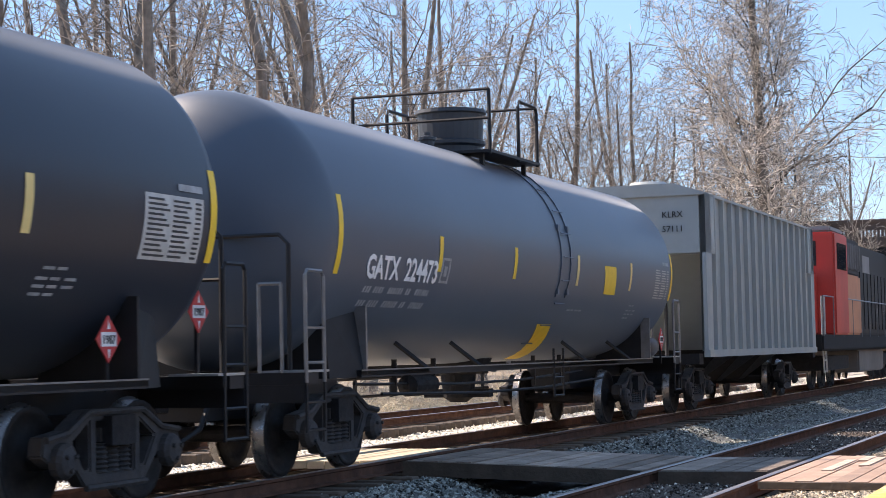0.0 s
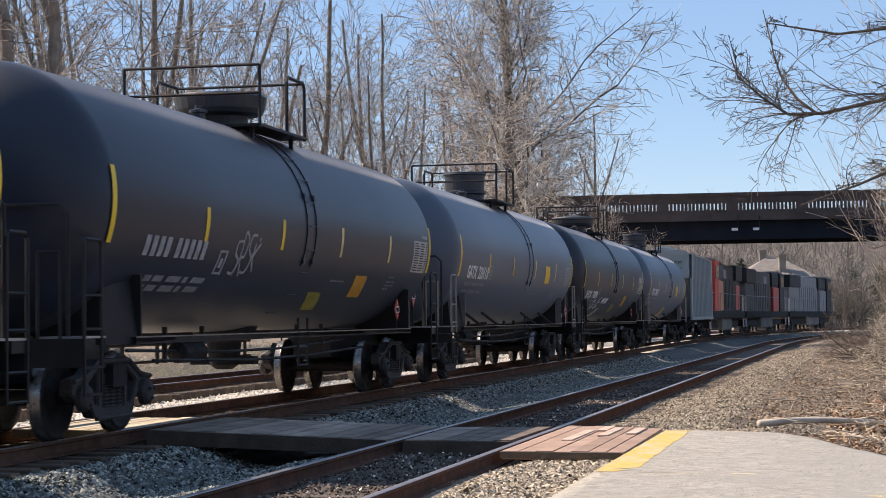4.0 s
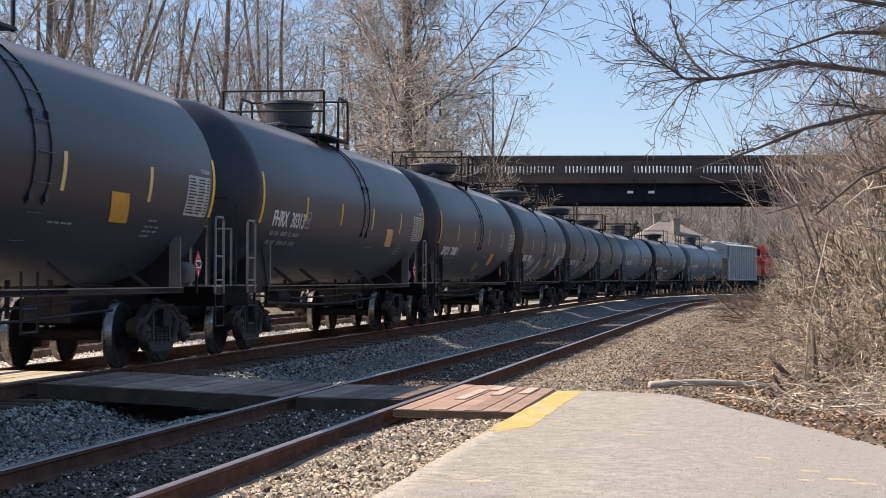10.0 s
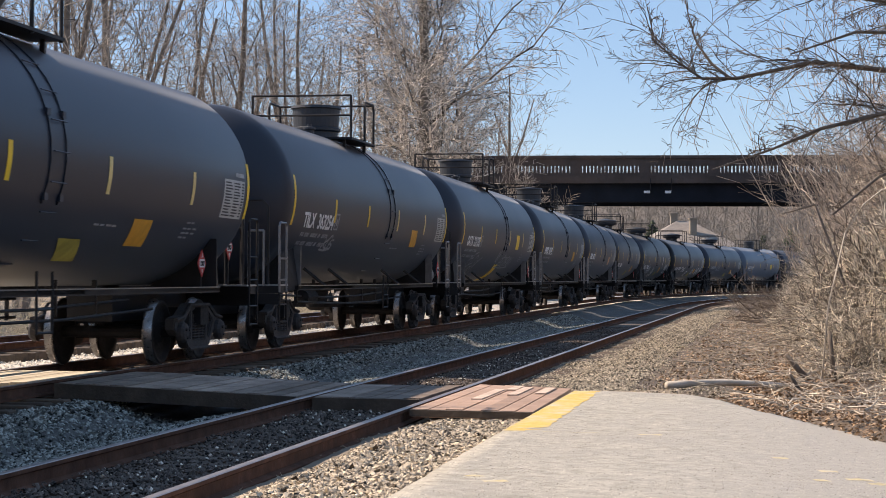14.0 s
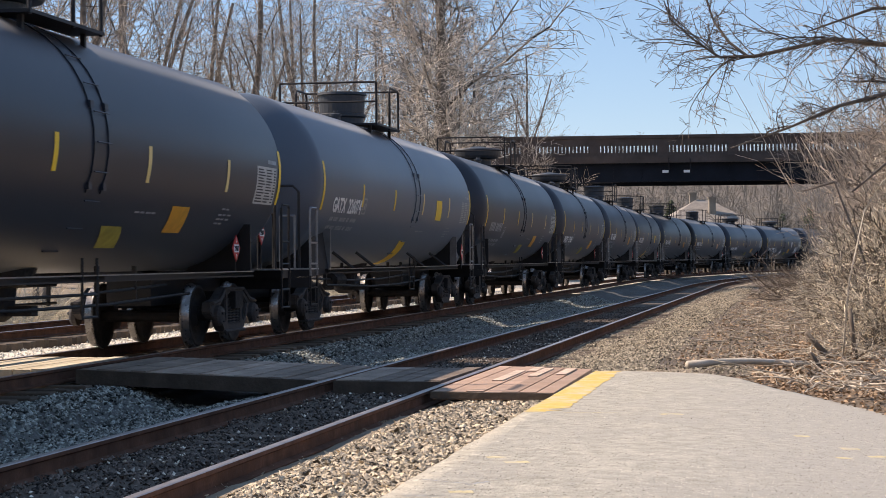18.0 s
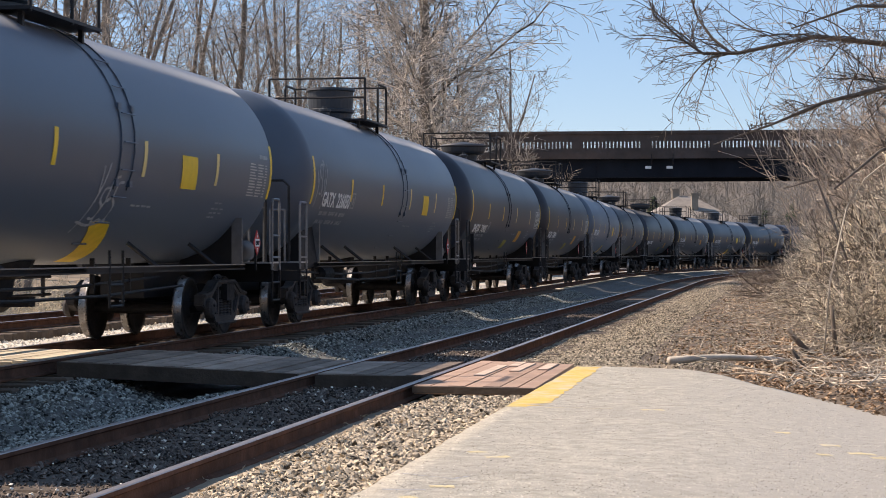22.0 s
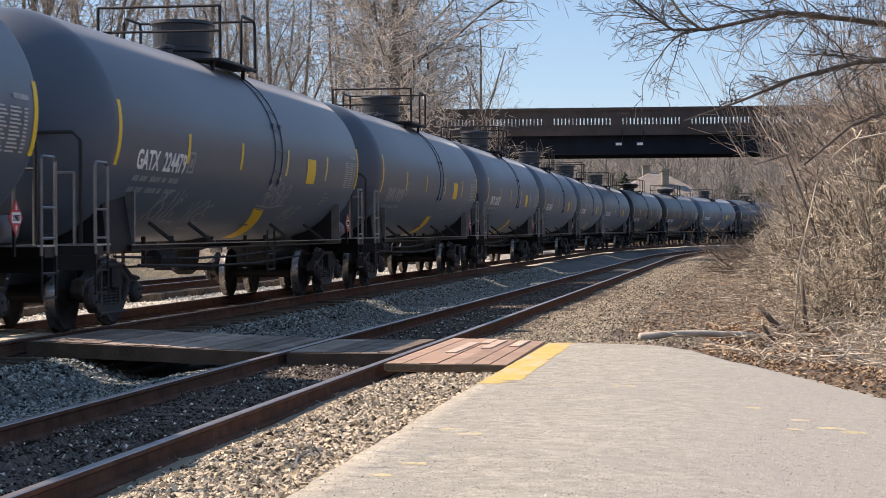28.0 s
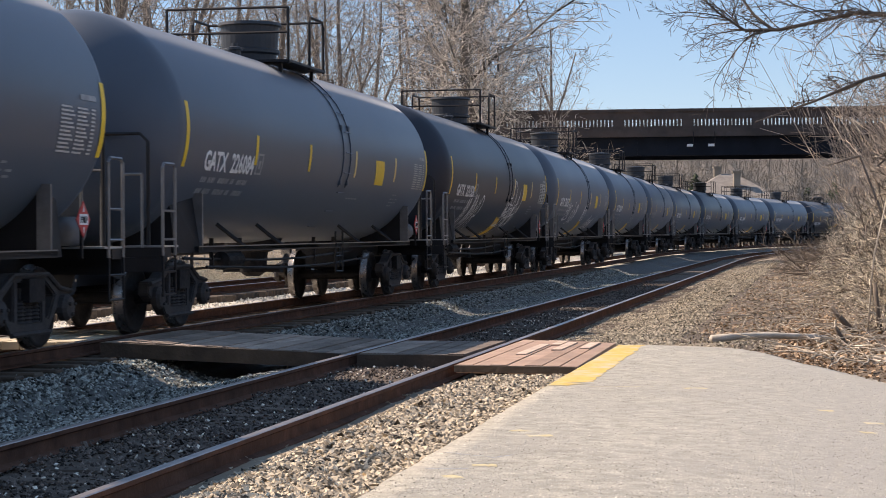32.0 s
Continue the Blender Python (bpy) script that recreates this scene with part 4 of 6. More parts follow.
        tube(bm, [(-1.22, -5.2, z), (-1.22, 5.2, z)], 0.024, 6)
        part("side_pipe", bm, M_PIPE, car)
    for k in range(8):
        bm = bmesh.new()
        box(bm, -1.245, -4.9 + k * 1.4, 0.62, -1.195, -4.86 + k * 1.4, 1.05)
        part("pipe_hanger", bm, M_PIPE, car)
    # steps below the side ladder
    bm = bmesh.new()
    for y in (ly0, ly1):
        tube(bm, [(1.36, y, 1.3), (1.36, y, 0.60)], 0.018, 5)
    for z in (0.62, 0.88):
        tube(bm, [(1.36, ly0, z), (1.36, ly1, z)], 0.016, 5)
    part("ladder_step", bm, M_PIPE, car)
    bm = bmesh.new()
    lathe(bm, [(-3.2, 0.05), (-3.15, 0.14), (-2.35, 0.14), (-2.3, 0.05)], "y", 14, (0.55, 0, 0.86))
    part("air_reservoir", bm, M_IRON, car)
    if not low:
        bm = bmesh.new()
        lathe(bm, [(7.42, 0.03), (7.46, 0.13), (7.55, 0.17), (7.95, 0.17), (8.04, 0.13), (8.08, 0.03)], "y", 18, (0.98, 0, 1.30))
        part("brake_reservoir", bm, M_RESERVOIR, car, "grey brake reservoir on the end platform", True)
    # reflective stripes, plates and placards on the side that is seen
    for y, z0, z1, mm in ((-7.50, 2.12, 2.95, M_YELLOW), (-4.45, 2.24, 2.66, M_YELLOW), (-1.55, 2.24, 2.66, M_YELLOW), (1.48, 2.23, 2.68, M_PALEYEL), (4.80 if low else 4.62, 2.23, 2.68, M_PALEYEL), (7.50, 2.12, 2.95, M_YELLOW)):
        bm = bmesh.new()
        patch_on_tank(bm, y, z0, y + 0.12, z1, 0.005, 8)
        part("reflector_stripe", bm, mm, car, "yellow reflective stripe")
    # stencils, plates and patches
    bm = bmesh.new()
    for k in range(12):
        z = 2.14 + k * 0.043
        for y0, y1 in ((6.36, 6.74 - 0.05 * (k % 3)), (6.80, 7.05 + 0.04 * (k * 5 % 3)), (7.20, 7.31)):
            patch_on_tank(bm, y0, z, y1, z + 0.020, 0.008, 1)
    if low or paint == M_BLACK:
        sheet = bmesh.new()
        patch_on_tank(sheet, 6.31, 2.11, 7.36, 2.67, 0.004)
        panel = part("data_panel", sheet, M_PANEL, car, "pale stencilled data panel")
        tagged(part("data_print", bm, M_DARKLINE, panel), kind="stuff")
    else:
        tagged(part("data_print", bm, M_PANEL, car, "rows of small white stencil"), kind="stuff")
    bm = bmesh.new()
    patch_on_tank(bm, 6.90, 2.72, 7.34, 2.78, 0.006, 1)
    part("stencil", bm, M_GHOST, car)
    rows = ((-6.1, 1.74), (-6.2, 1.63)) if low else ((-6.55, 1.95), (-6.6, 1.80))
    for n, (y, z) in enumerate(rows):
        bm = bmesh.new()
        for w0, w1 in ((0.0, 0.22), (0.30, 0.62), (0.74, 1.18), (1.28, 1.46), (1.58, 2.05)):
            for q in range(max(1, round((w1 - w0) / 0.075))):
                patch_on_tank(bm, y + w0 + q * 0.075 + 0.05 * n, z, y + w0 + q * 0.075 + 0.052 + 0.05 * n, z + 0.07, 0.005, 1, 0.02)
        tagged(part("load_limit_stencil", bm, M_GHOST, car, "small white stencil lines"), kind="stuff")
    bm = bmesh.new()
    y, z = (-3.95, 1.86) if low else (-4.32, 2.11)
    for y0, z0, y1, z1 in ((0, 0, 0.05, 0.3), (0.25, 0, 0.3, 0.3), (0.05, 0, 0.25, 0.03), (0.05, 0.27, 0.25, 0.3), (0.1, 0.08, 0.2, 0.2)):
        patch_on_tank(bm, y + y0, z + z0, y + y1, z + z1, 0.006, 2)
    part("stencil_box", bm, M_GHOST, car, "small white boxed stencil")
    bm = bmesh.new()
    if low:
        patch_on_tank(bm, 2.97, 1.64, 3.68, 1.98, 0.006, 6, -0.16)
        part("orange_patch", bm, M_ORANGE, car, "slanted orange-yellow warning patch")
        bm = bmesh.new()
        patch_on_tank(bm, 1.10, 1.43, 1.80, 1.69, 0.006, 6, -0.42)
        part("yellow_patch", bm, M_OLIVE, car, "dirty yellow patch by the ladder")
    else:
        patch_on_tank(bm, 3.14, 2.14, 3.82, 2.58, 0.006, 5, -0.12)
        part("yellow_patch", bm, M_YELLOW, car, "square yellow warning patch")
        bm = bmesh.new()
        patch_on_tank(bm, 1.30, 1.16, 1.98, 1.66, 0.006, 8, -0.82)
        part("yellow_slash", bm, M_YELLOW, car, "slanted yellow patch low on the tank")
    bm = bmesh.new()
    for y0, z0, words in ((1.5, 1.86, 4), (4.95, 1.98, 2), (4.9, 1.90, 3), (4.9, 1.84, 3), (4.9, 1.78, 2)):
        for k in range(words):
            patch_on_tank(bm, y0 + k * 0.21, z0, y0 + k * 0.21 + 0.17 - 0.03 * (k % 2), z0 + 0.024, 0.006, 1)
    tagged(part("small_stencil", bm, M_GHOST, car), kind="stuff")
    spots = ((6.2, 1.44, 1.20), (8.1, 1.70, 1.05)) if low else ((7.4, 1.43, 1.32),)
    for y, z, x in spots:
        bm = bmesh.new()
        w = 0.2
        vs = [bm.verts.new((x, y + u * w, z + v * w)) for u, v in ((-1, 0), (0, -1), (1, 0), (0, 1))]
        for g in bmesh.ops.extrude_face_region(bm, geom=[bm.faces.new(vs)])["geom"]:
            if isinstance(g, bmesh.types.BMVert):
                g.co.x += 0.012
        bmesh.ops.recalc_face_normals(bm, faces=bm.faces)
        bm2 = bmesh.new()
        for v0, v1, half in ((0.085, 0.165, 0.05), (-0.165, -0.085, 0.05)):
            bm2.faces.new([bm2.verts.new((x + 0.016, y + u, z + v)) for u, v in ((-half * 0.5, v0 if v0 > 0 else v1), (half * 0.5, v0 if v0 > 0 else v1), (0.0, v1 if v0 > 0 else v0))])
        pl = part("placard", bm, M_RED, car, "red and white diamond hazard placard")
        bm = bmesh.new()
        bm.faces.new([bm.verts.new((x + 0.016, y + u, z + v)) for u, v in ((-0.125, -0.06), (0.125, -0.06), (0.125, 0.06), (-0.125, 0.06))])
        part("placard_field", bm, M_WHITE, pl)
        part("placard_symbol", bm2, M_WHITE, pl)
        lettering("placard_number", "1987", 0.105, M_DARKLINE, pl, Matrix.Translation((x + 0.019, y - 0.112, z - 0.038)) @ pose(0, 0, 0, 0, 0, 90) @ pose(0, 0, 0, 90))
        if abs(y) > 5:
            bm = bmesh.new()
            box(bm, x - 0.03, y - 0.02, 1.0, x, y + 0.02, z + 0.1)
            part("placard_post", bm, M_PIPE, car)
    return car


# reporting mark, body ("g" grey with tall housing, "b" black with tall housing, "s" black with low housing)
ROSTER = (("GATX 224473", "g"), ("SHQX 70898", "s"), ("GATX 226118", "g"), ("", "s"), ("SHQX 70939", "s"), ("SHQX 70887", "s"), ("SHQX 70883", "s"), ("FHRX 30313", "b"), ("FHRX 30745", "b"),
          ("GATX 221585", "b"), ("TILX 363254", "b"), ("SHQX 70908", "s"), ("", "s"), ("GATX 226074", "g"), ("SHQX 70904", "s"), ("SHQX 70907", "s"), ("GATX 226050", "g"), ("GATX 224481", "g"),
          ("GATX 226116", "g"), ("GATX 226123", "g"), ("", "g"), ("GATX 224479", "g"), ("GATX 226137", "g"), ("GATX 221526", "b"), ("GATX 226084", "g"), ("", "g"))
MODELS = {"g": tank_car(M_GREY, M_PALEPIPE, False), "b": tank_car(M_BLACK, M_PALEPIPE, False), "s": tank_car(M_BLACK, M_PIPE, True)}
LABELS = {"g": "slate grey railway tank car with yellow reflective stripes", "b": "weathered black railway tank car with a tall manway housing", "s": "black railway tank car with a low manway housing"}
MOVERS, cars, begun = [], [], set()
for i, (text, body) in enumerate(ROSTER):
    car = copy_thing(MODELS[body], pose(0, 0, 0)) if body in begun else MODELS[body]
    begun.add(body)
    cars.append(car)
    tagged(car, LABELS[body], "tank car", "tank cars of the train")
    MOVERS.append((car, -PERIOD * i + HALF))


# the first black cars have their stripes further apart
for i in (1, 3, 4, 5, 6):
    for ch in cars[i].children:
        if ch.name.startswith("reflector_stripe"):
            y = ch.data.vertices[0].co.y
            ch.location.y += -0.30 if 4 < y < 6 else -0.20 if -6 < y < -4 else -0.12 if y < -7 else 0.0


# cars whose patches differ: no low slash and a small orange patch; a patch set further back
for i in (7, 8, 10):
    for ch in list(cars[i].children):
        if ch.name.startswith("yellow_"):
            bpy.data.objects.remove(ch)
    bm = bmesh.new()
    patch_on_tank(bm, 3.46, 1.93, 4.14, 2.30, 0.006, 5, -0.25)
    part("orange_patch", bm, M_SALMON if i == 7 else M_ORANGE, cars[i], "small orange warning patch")
for i in (2, 16, 18, 24):
    for ch in list(cars[i].children):
        if ch.name.startswith("yellow_slash"):
            bpy.data.objects.remove(ch)
for ch in cars[5].children:
    if ch.name.startswith("orange_patch"):
        ch.location.y -= 0.9


def wrap(p, z0, lift=0.006):
    """A flat point (along, up) laid on the tank's near side from height z0."""
    a = math.asin((z0 - TANK_Z) / TANK_R) + p[1] / TANK_R
    return Vector((math.cos(a) * (TANK_R + lift), p[0], TANK_Z + math.sin(a) * (TANK_R + lift)))


def side_text(car, text, y, z, size, width, material, name, slant=0.0):
    ob = lettering(name, text.replace(" ", "  "), size, material, car, Matrix(), bold=0.009)
    me = ob.data
    w = max(v.co.x for v in me.vertices)
    for v in me.vertices:
        v.co = wrap((y + (v.co.x + slant * v.co.y) * width / w, v.co.y), z, 0.006 + (0.004 if v.co.z > 0 else 0.0))
    return ob


for car, (text, body) in zip(cars, ROSTER):
    if text and body == "s":
        side_text(car, text, -6.5, 1.86, 0.33, 2.45, M_WHITE, "reporting_mark", -0.28)
    elif text:
        side_text(car, text, -6.62, 2.11, 0.37, 2.2, M_WHITE, "reporting_mark", -0.18)
    else:
        bm = bmesh.new()
        for k in range(9):
            patch_on_tank(bm, -6.5 + k * 0.22 + (0.12 if k > 3 else 0), 2.02, -6.36 + k * 0.22 + (0.12 if k > 3 else 0), 2.25, 0.006, 3)
        tagged(part("reporting_mark", bm, M_GHOST, car, "worn unreadable white lettering"), kind="stuff")


GLYPHS = (((0.0, 0.0), (0.15, 1.0), (0.45, 0.1), (0.6, 1.0), (1.0, 0.0)), ((0.9, 0.9), (0.4, 1.05), (0.0, 0.5), (0.3, 0.0), (0.9, 0.15), (0.6, 0.5)),
          ((0.0, 0.0), (0.12, 1.0), (0.75, 0.9), (0.6, 0.5), (0.15, 0.45), (0.95, 0.0)), ((0.95, 0.95), (0.2, 0.9), (0.15, 0.6), (0.8, 0.4), (0.7, 0.05), (0.0, 0.05)),
          ((0.9, 1.0), (0.1, 0.9), (0.1, 0.5), (0.7, 0.55), (0.1, 0.45), (0.0, 0.0), (0.9, 0.1)), ((0.0, 1.0), (0.35, 0.5), (0.85, 1.05), (0.4, 0.4), (0.1, -0.45)),
          ((0.1, 1.0), (0.0, 0.0), (0.05, 0.5), (0.85, 1.0), (0.2, 0.5), (1.0, -0.05)), ((0.0, 1.0), (0.1, 0.1), (0.6, 0.0), (0.85, 0.6), (0.8, 1.05)))


def scrawl(car, y0, z0, w, h, seed, letters, material, stroke=0.028):
    """A spray-painted tag on the tank's side: a row of looped, unreadable letters."""
    rng = random.Random(seed)
    bm = bmesh.new()
    wide = w / letters
    paths = []
    for k in range(letters):
        tall, drop, lean = h * rng.uniform(0.75, 1.15), h * rng.uniform(-0.12, 0.08), rng.uniform(0.05, 0.35)
        paths.append([Vector((y0 + wide * (k + 1.15 * a) + lean * b * wide, drop + b * tall)) for a, b in rng.choice(GLYPHS)])
    paths.append([Vector((y0 - 0.1 * w, -0.12 * h)), Vector((y0 + 0.45 * w, -0.2 * h)), Vector((y0 + 1.05 * w, -0.05 * h))] if rng.random() < 0.4 else [Vector((y0 + w, 0.9 * h)), Vector((y0 + 1.03 * w, 1.0 * h))])
    for pts in paths:
        ext = [pts[0] * 2 - pts[1]] + pts + [pts[-1] * 2 - pts[-2]]
        fine = []
        for i in range(1, len(ext) - 2):
            a, b, c, d = ext[i - 1:i + 3]
            for j in range(6):
                t = j / 6
                fine.append(0.5 * (2 * b + (c - a) * t + (2 * a - 5 * b + 4 * c - d) * t * t + (3 * b - a - 3 * c + d) * t ** 3))
        fine.append(pts[-1])
        n = len(fine) - 1
        prev = None
        for k, p in enumerate(fine):
            d = (fine[min(k + 1, n)] - fine[max(k - 1, 0)]).normalized()
            s = Vector((-d.y, d.x)) * stroke * 0.5 * (0.55 + 0.45 * math.sin(math.pi * (0.15 + 0.7 * k / n))) * rng.uniform(0.85, 1.15)
            cur = (bm.verts.new(wrap(p + s, z0, 0.007)), bm.verts.new(wrap(p - s, z0, 0.007)))
            if prev:
                bm.faces.new((prev[0], prev[1], cur[1], cur[0]))
            prev = cur
    part("graffiti", bm, material, car, "white spray-painted graffiti scrawl")


def tags(i, *marks):
    """The scrawls on one car: (along, height, width, tall, loops, bright)."""
    for n, (y, z, w, h, loops, bright) in enumerate(marks):
        scrawl(cars[i], y, z, w, h, i * 10 + n, loops, M_WHITE if bright else M_GHOST, 0.050 if bright else 0.044)


tags(1, (-4.2, 1.45, 0.75, 0.5, 3, 1), (-3.2, 1.6, 0.55, 0.35, 3, 1), (-2.2, 1.35, 0.6, 0.3, 4, 1))
tags(3, (-3.4, 1.9, 0.9, 0.5, 4, 0))
tags(4, (-3.4, 1.75, 1.5, 0.38, 6, 1), (-0.9, 1.4, 0.8, 0.5, 4, 1), (0.7, 2.2, 0.9, 0.6, 4, 0), (2.0, 1.65, 0.6, 0.4, 3, 1), (4.0, 1.65, 1.3, 0.5, 5, 1), (6.0, 1.8, 0.6, 0.35, 3, 1))
tags(5, (-7.3, 2.25, 0.9, 0.7, 4, 0), (-4.2, 1.6, 1.2, 0.45, 4, 1), (-1.6, 1.45, 1.2, 0.6, 5, 1), (2.9, 2.15, 0.5, 0.5, 3, 1), (4.9, 1.7, 1.3, 0.55, 5, 1), (5.0, 1.85, 0.6, 0.3, 6, 1))
tags(9, (-5.0, 1.38, 2.0, 0.8, 4, 0), (0.0, 1.75, 0.5, 0.4, 3, 0), (1.0, 1.6, 2.4, 0.35, 7, 0))
tags(10, (-4.6, 1.78, 0.7, 0.25, 3, 0))
tags(16, (-7.2, 2.3, 0.7, 0.55, 4, 0))
tags(17, (0.1, 1.7, 0.8, 0.6, 4, 0))
tags(21, (-5.0, 1.45, 1.2, 0.5, 5, 0), (-3.2, 1.4, 1.1, 0.45, 4, 0), (0.6, 1.75, 1.6, 0.4, 7, 0), (2.6, 1.5, 1.0, 0.3, 4, 0))
tags(22, (-4.4, 1.75, 1.0, 0.5, 4, 1), (-3.0, 1.6, 1.3, 0.65, 5, 1), (0.3, 1.7, 0.8, 0.6, 4, 1), (2.8, 1.45, 1.6, 0.45, 8, 1))
tags(23, (-4.9, 1.4, 2.1, 0.9, 5, 1), (0.8, 1.42, 2.2, 0.7, 6, 1), (1.0, 1.5, 2.1, 1.05, 4, 1))
tags(2, (6.0, 1.5, 0.3, 0.2, 3, 0))
side_text(cars[1], "NEW JERSEY", -2.3, 1.72, 0.26, 1.3, M_WHITE, "graffiti", 0.2)


def hopper_car():
    car = thing("hopper_car", None, "pale grey covered hopper car with ribbed sides", "hopper car")
    L, Wd = 6.6, 1.6
    bm = bmesh.new()
    ends = [bm.verts.new((x, e * (L - d), z)) for x in (-Wd + 0.12, Wd - 0.12) for e in (-1, 1) for d, z in ((0.93, 4.22), (0.93, 3.12), (2.63, 1.22))]
    for f in ((0, 1, 2, 5, 4, 3), (6, 9, 10, 11, 8, 7), (0, 6, 7, 1), (1, 7, 8, 2), (3, 4, 10, 9), (4, 5, 11, 10), (2, 8, 11, 5), (0, 3, 9, 6)):
        bm.faces.new([ends[i] for i in f])
    bmesh.ops.recalc_face_normals(bm, faces=bm.faces)
    part("body", bm, M_HOPPER, car)
    for s in (-1, 1):
        bm = bmesh.new()
        box(bm, s * (Wd - 0.10) - 0.02, -L + 0.05, 1.22, s * (Wd - 0.10) + 0.02, L - 0.05, 4.22)
        part("side_sheet", bm, M_HOPPER, car)
        bm = bmesh.new()
        box(bm, s * (Wd - 0.03) - 0.06, -L + 0.05, 1.08, s * (Wd - 0.03) + 0.06, L - 0.05, 1.22)
        part("side_sill", bm, M_HOPPER, car)
    bm = bmesh.new()
    prof = [(-Wd, 4.22), (-Wd, 4.27), (-1.0, 4.46), (1.0, 4.46), (Wd, 4.27), (Wd, 4.22)]
    a = [bm.verts.new((x, -L, z)) for x, z in prof]
    b = [bm.verts.new((x, L, z)) for x, z in prof]
    for i in range(6):
        bm.faces.new((a[i], b[i], b[(i + 1) % 6], a[(i + 1) % 6]))
    bm.faces.new(a)
    bm.faces.new(b[::-1])
    bmesh.ops.recalc_face_normals(bm, faces=bm.faces)
    part("roof", bm, M_HOPPER, car)
    bm = bmesh.new()
    box(bm, -0.07, -0.055, 1.2, 0.09, 0.055, 4.22)
    rib = mesh_of(bm, "rib", M_HOPPER)
    for k in range(15):
        for s in (-1, 1):
            part("rib", rib, None, car, at=pose(s * (Wd - 0.08), -L + 0.95 + k * 0.835, 0, 0, 0, 0 if s > 0 else 180))
    for e in (-1, 1):
        bm = bmesh.new()
        y0, y1 = e * (L - 0.9), e * (L - 0.05)
        box(bm, -Wd, min(y0, y1), 3.1, Wd, max(y0, y1), 4.25)
        part("end_sheet", bm, M_HOPPER, car)
        for s in (-1, 1):
            bm = bmesh.new()
            box(bm, s * Wd - 0.12, min(y0, y1) if e < 0 else max(y0, y1) - 0.5, 1.2, s * Wd + (0.0 if s < 0 else 0.0), (min(y0, y1) if e < 0 else max(y0, y1) - 0.5) + 0.5, 4.25)
            part("corner_post", bm, M_HOPPER, car)
        bm = bmesh.new()
        for x in (-1.25, -0.85):
            tube(bm, [(x, e * (L - 0.02), 1.15), (x, e * (L - 0.02), 4.1)], 0.02, 5)
        for k in range(7):
            tube(bm, [(-1.25, e * (L - 0.02), 1.4 + k * 0.4), (-0.85, e * (L - 0.02), 1.4 + k * 0.4)], 0.016, 5)
        part("end_ladder", bm, M_HOPPER, car)
        bm = bmesh.new()
        box(bm, -1.5, min(e * L, e * (L + 0.35)), 0.95, 1.5, max(e * L, e * (L + 0.35)), 1.15)
        part("end_sill", bm, M_IRON, car)
        truck(car, e * 5.2)
        coupler(car, e * (L + 0.3), e)
    for y in (-2.6, 0.0, 2.6):
        bm = bmesh.new()
        vs = [bm.verts.new(v) for v in ((-1.3, y - 1.2, 1.25), (1.3, y - 1.2, 1.25), (1.3, y + 1.2, 1.25), (-1.3, y + 1.2, 1.25), (-0.4, y - 0.3, 0.5), (0.4, y - 0.3, 0.5), (0.4, y + 0.3, 0.5), (-0.4, y + 0.3, 0.5))]
        for f in ((0, 1, 5, 4), (1, 2, 6, 5), (2, 3, 7, 6), (3, 0, 4, 7), (4, 5, 6, 7)):
            bm.faces.new([vs[i] for i in f])
        part("discharge_bay", bm, M_IRON, car)
    for y in (-4.5, -1.5, 1.5, 4.5):
        bm = bmesh.new()
        lathe(bm, [(4.48, 0.42), (4.62, 0.42), (4.68, 0.36), (4.70, 0.1)], "z", 18, (0, y, 0))
        part("roof_hatch", bm, M_HOPPER, car)
    for text, z in (("KLRX", 3.80), ("57111", 3.52)):
        m = Matrix.Translation((0.75, -L + 0.03, z)) @ pose(0, 0, 0, 90)
        lettering("reporting_mark", text, 0.17, M_PIPE, car, m)
    return car


hopper = hopper_car()
MOVERS.append((hopper, PERIOD + HALF - 1.2))


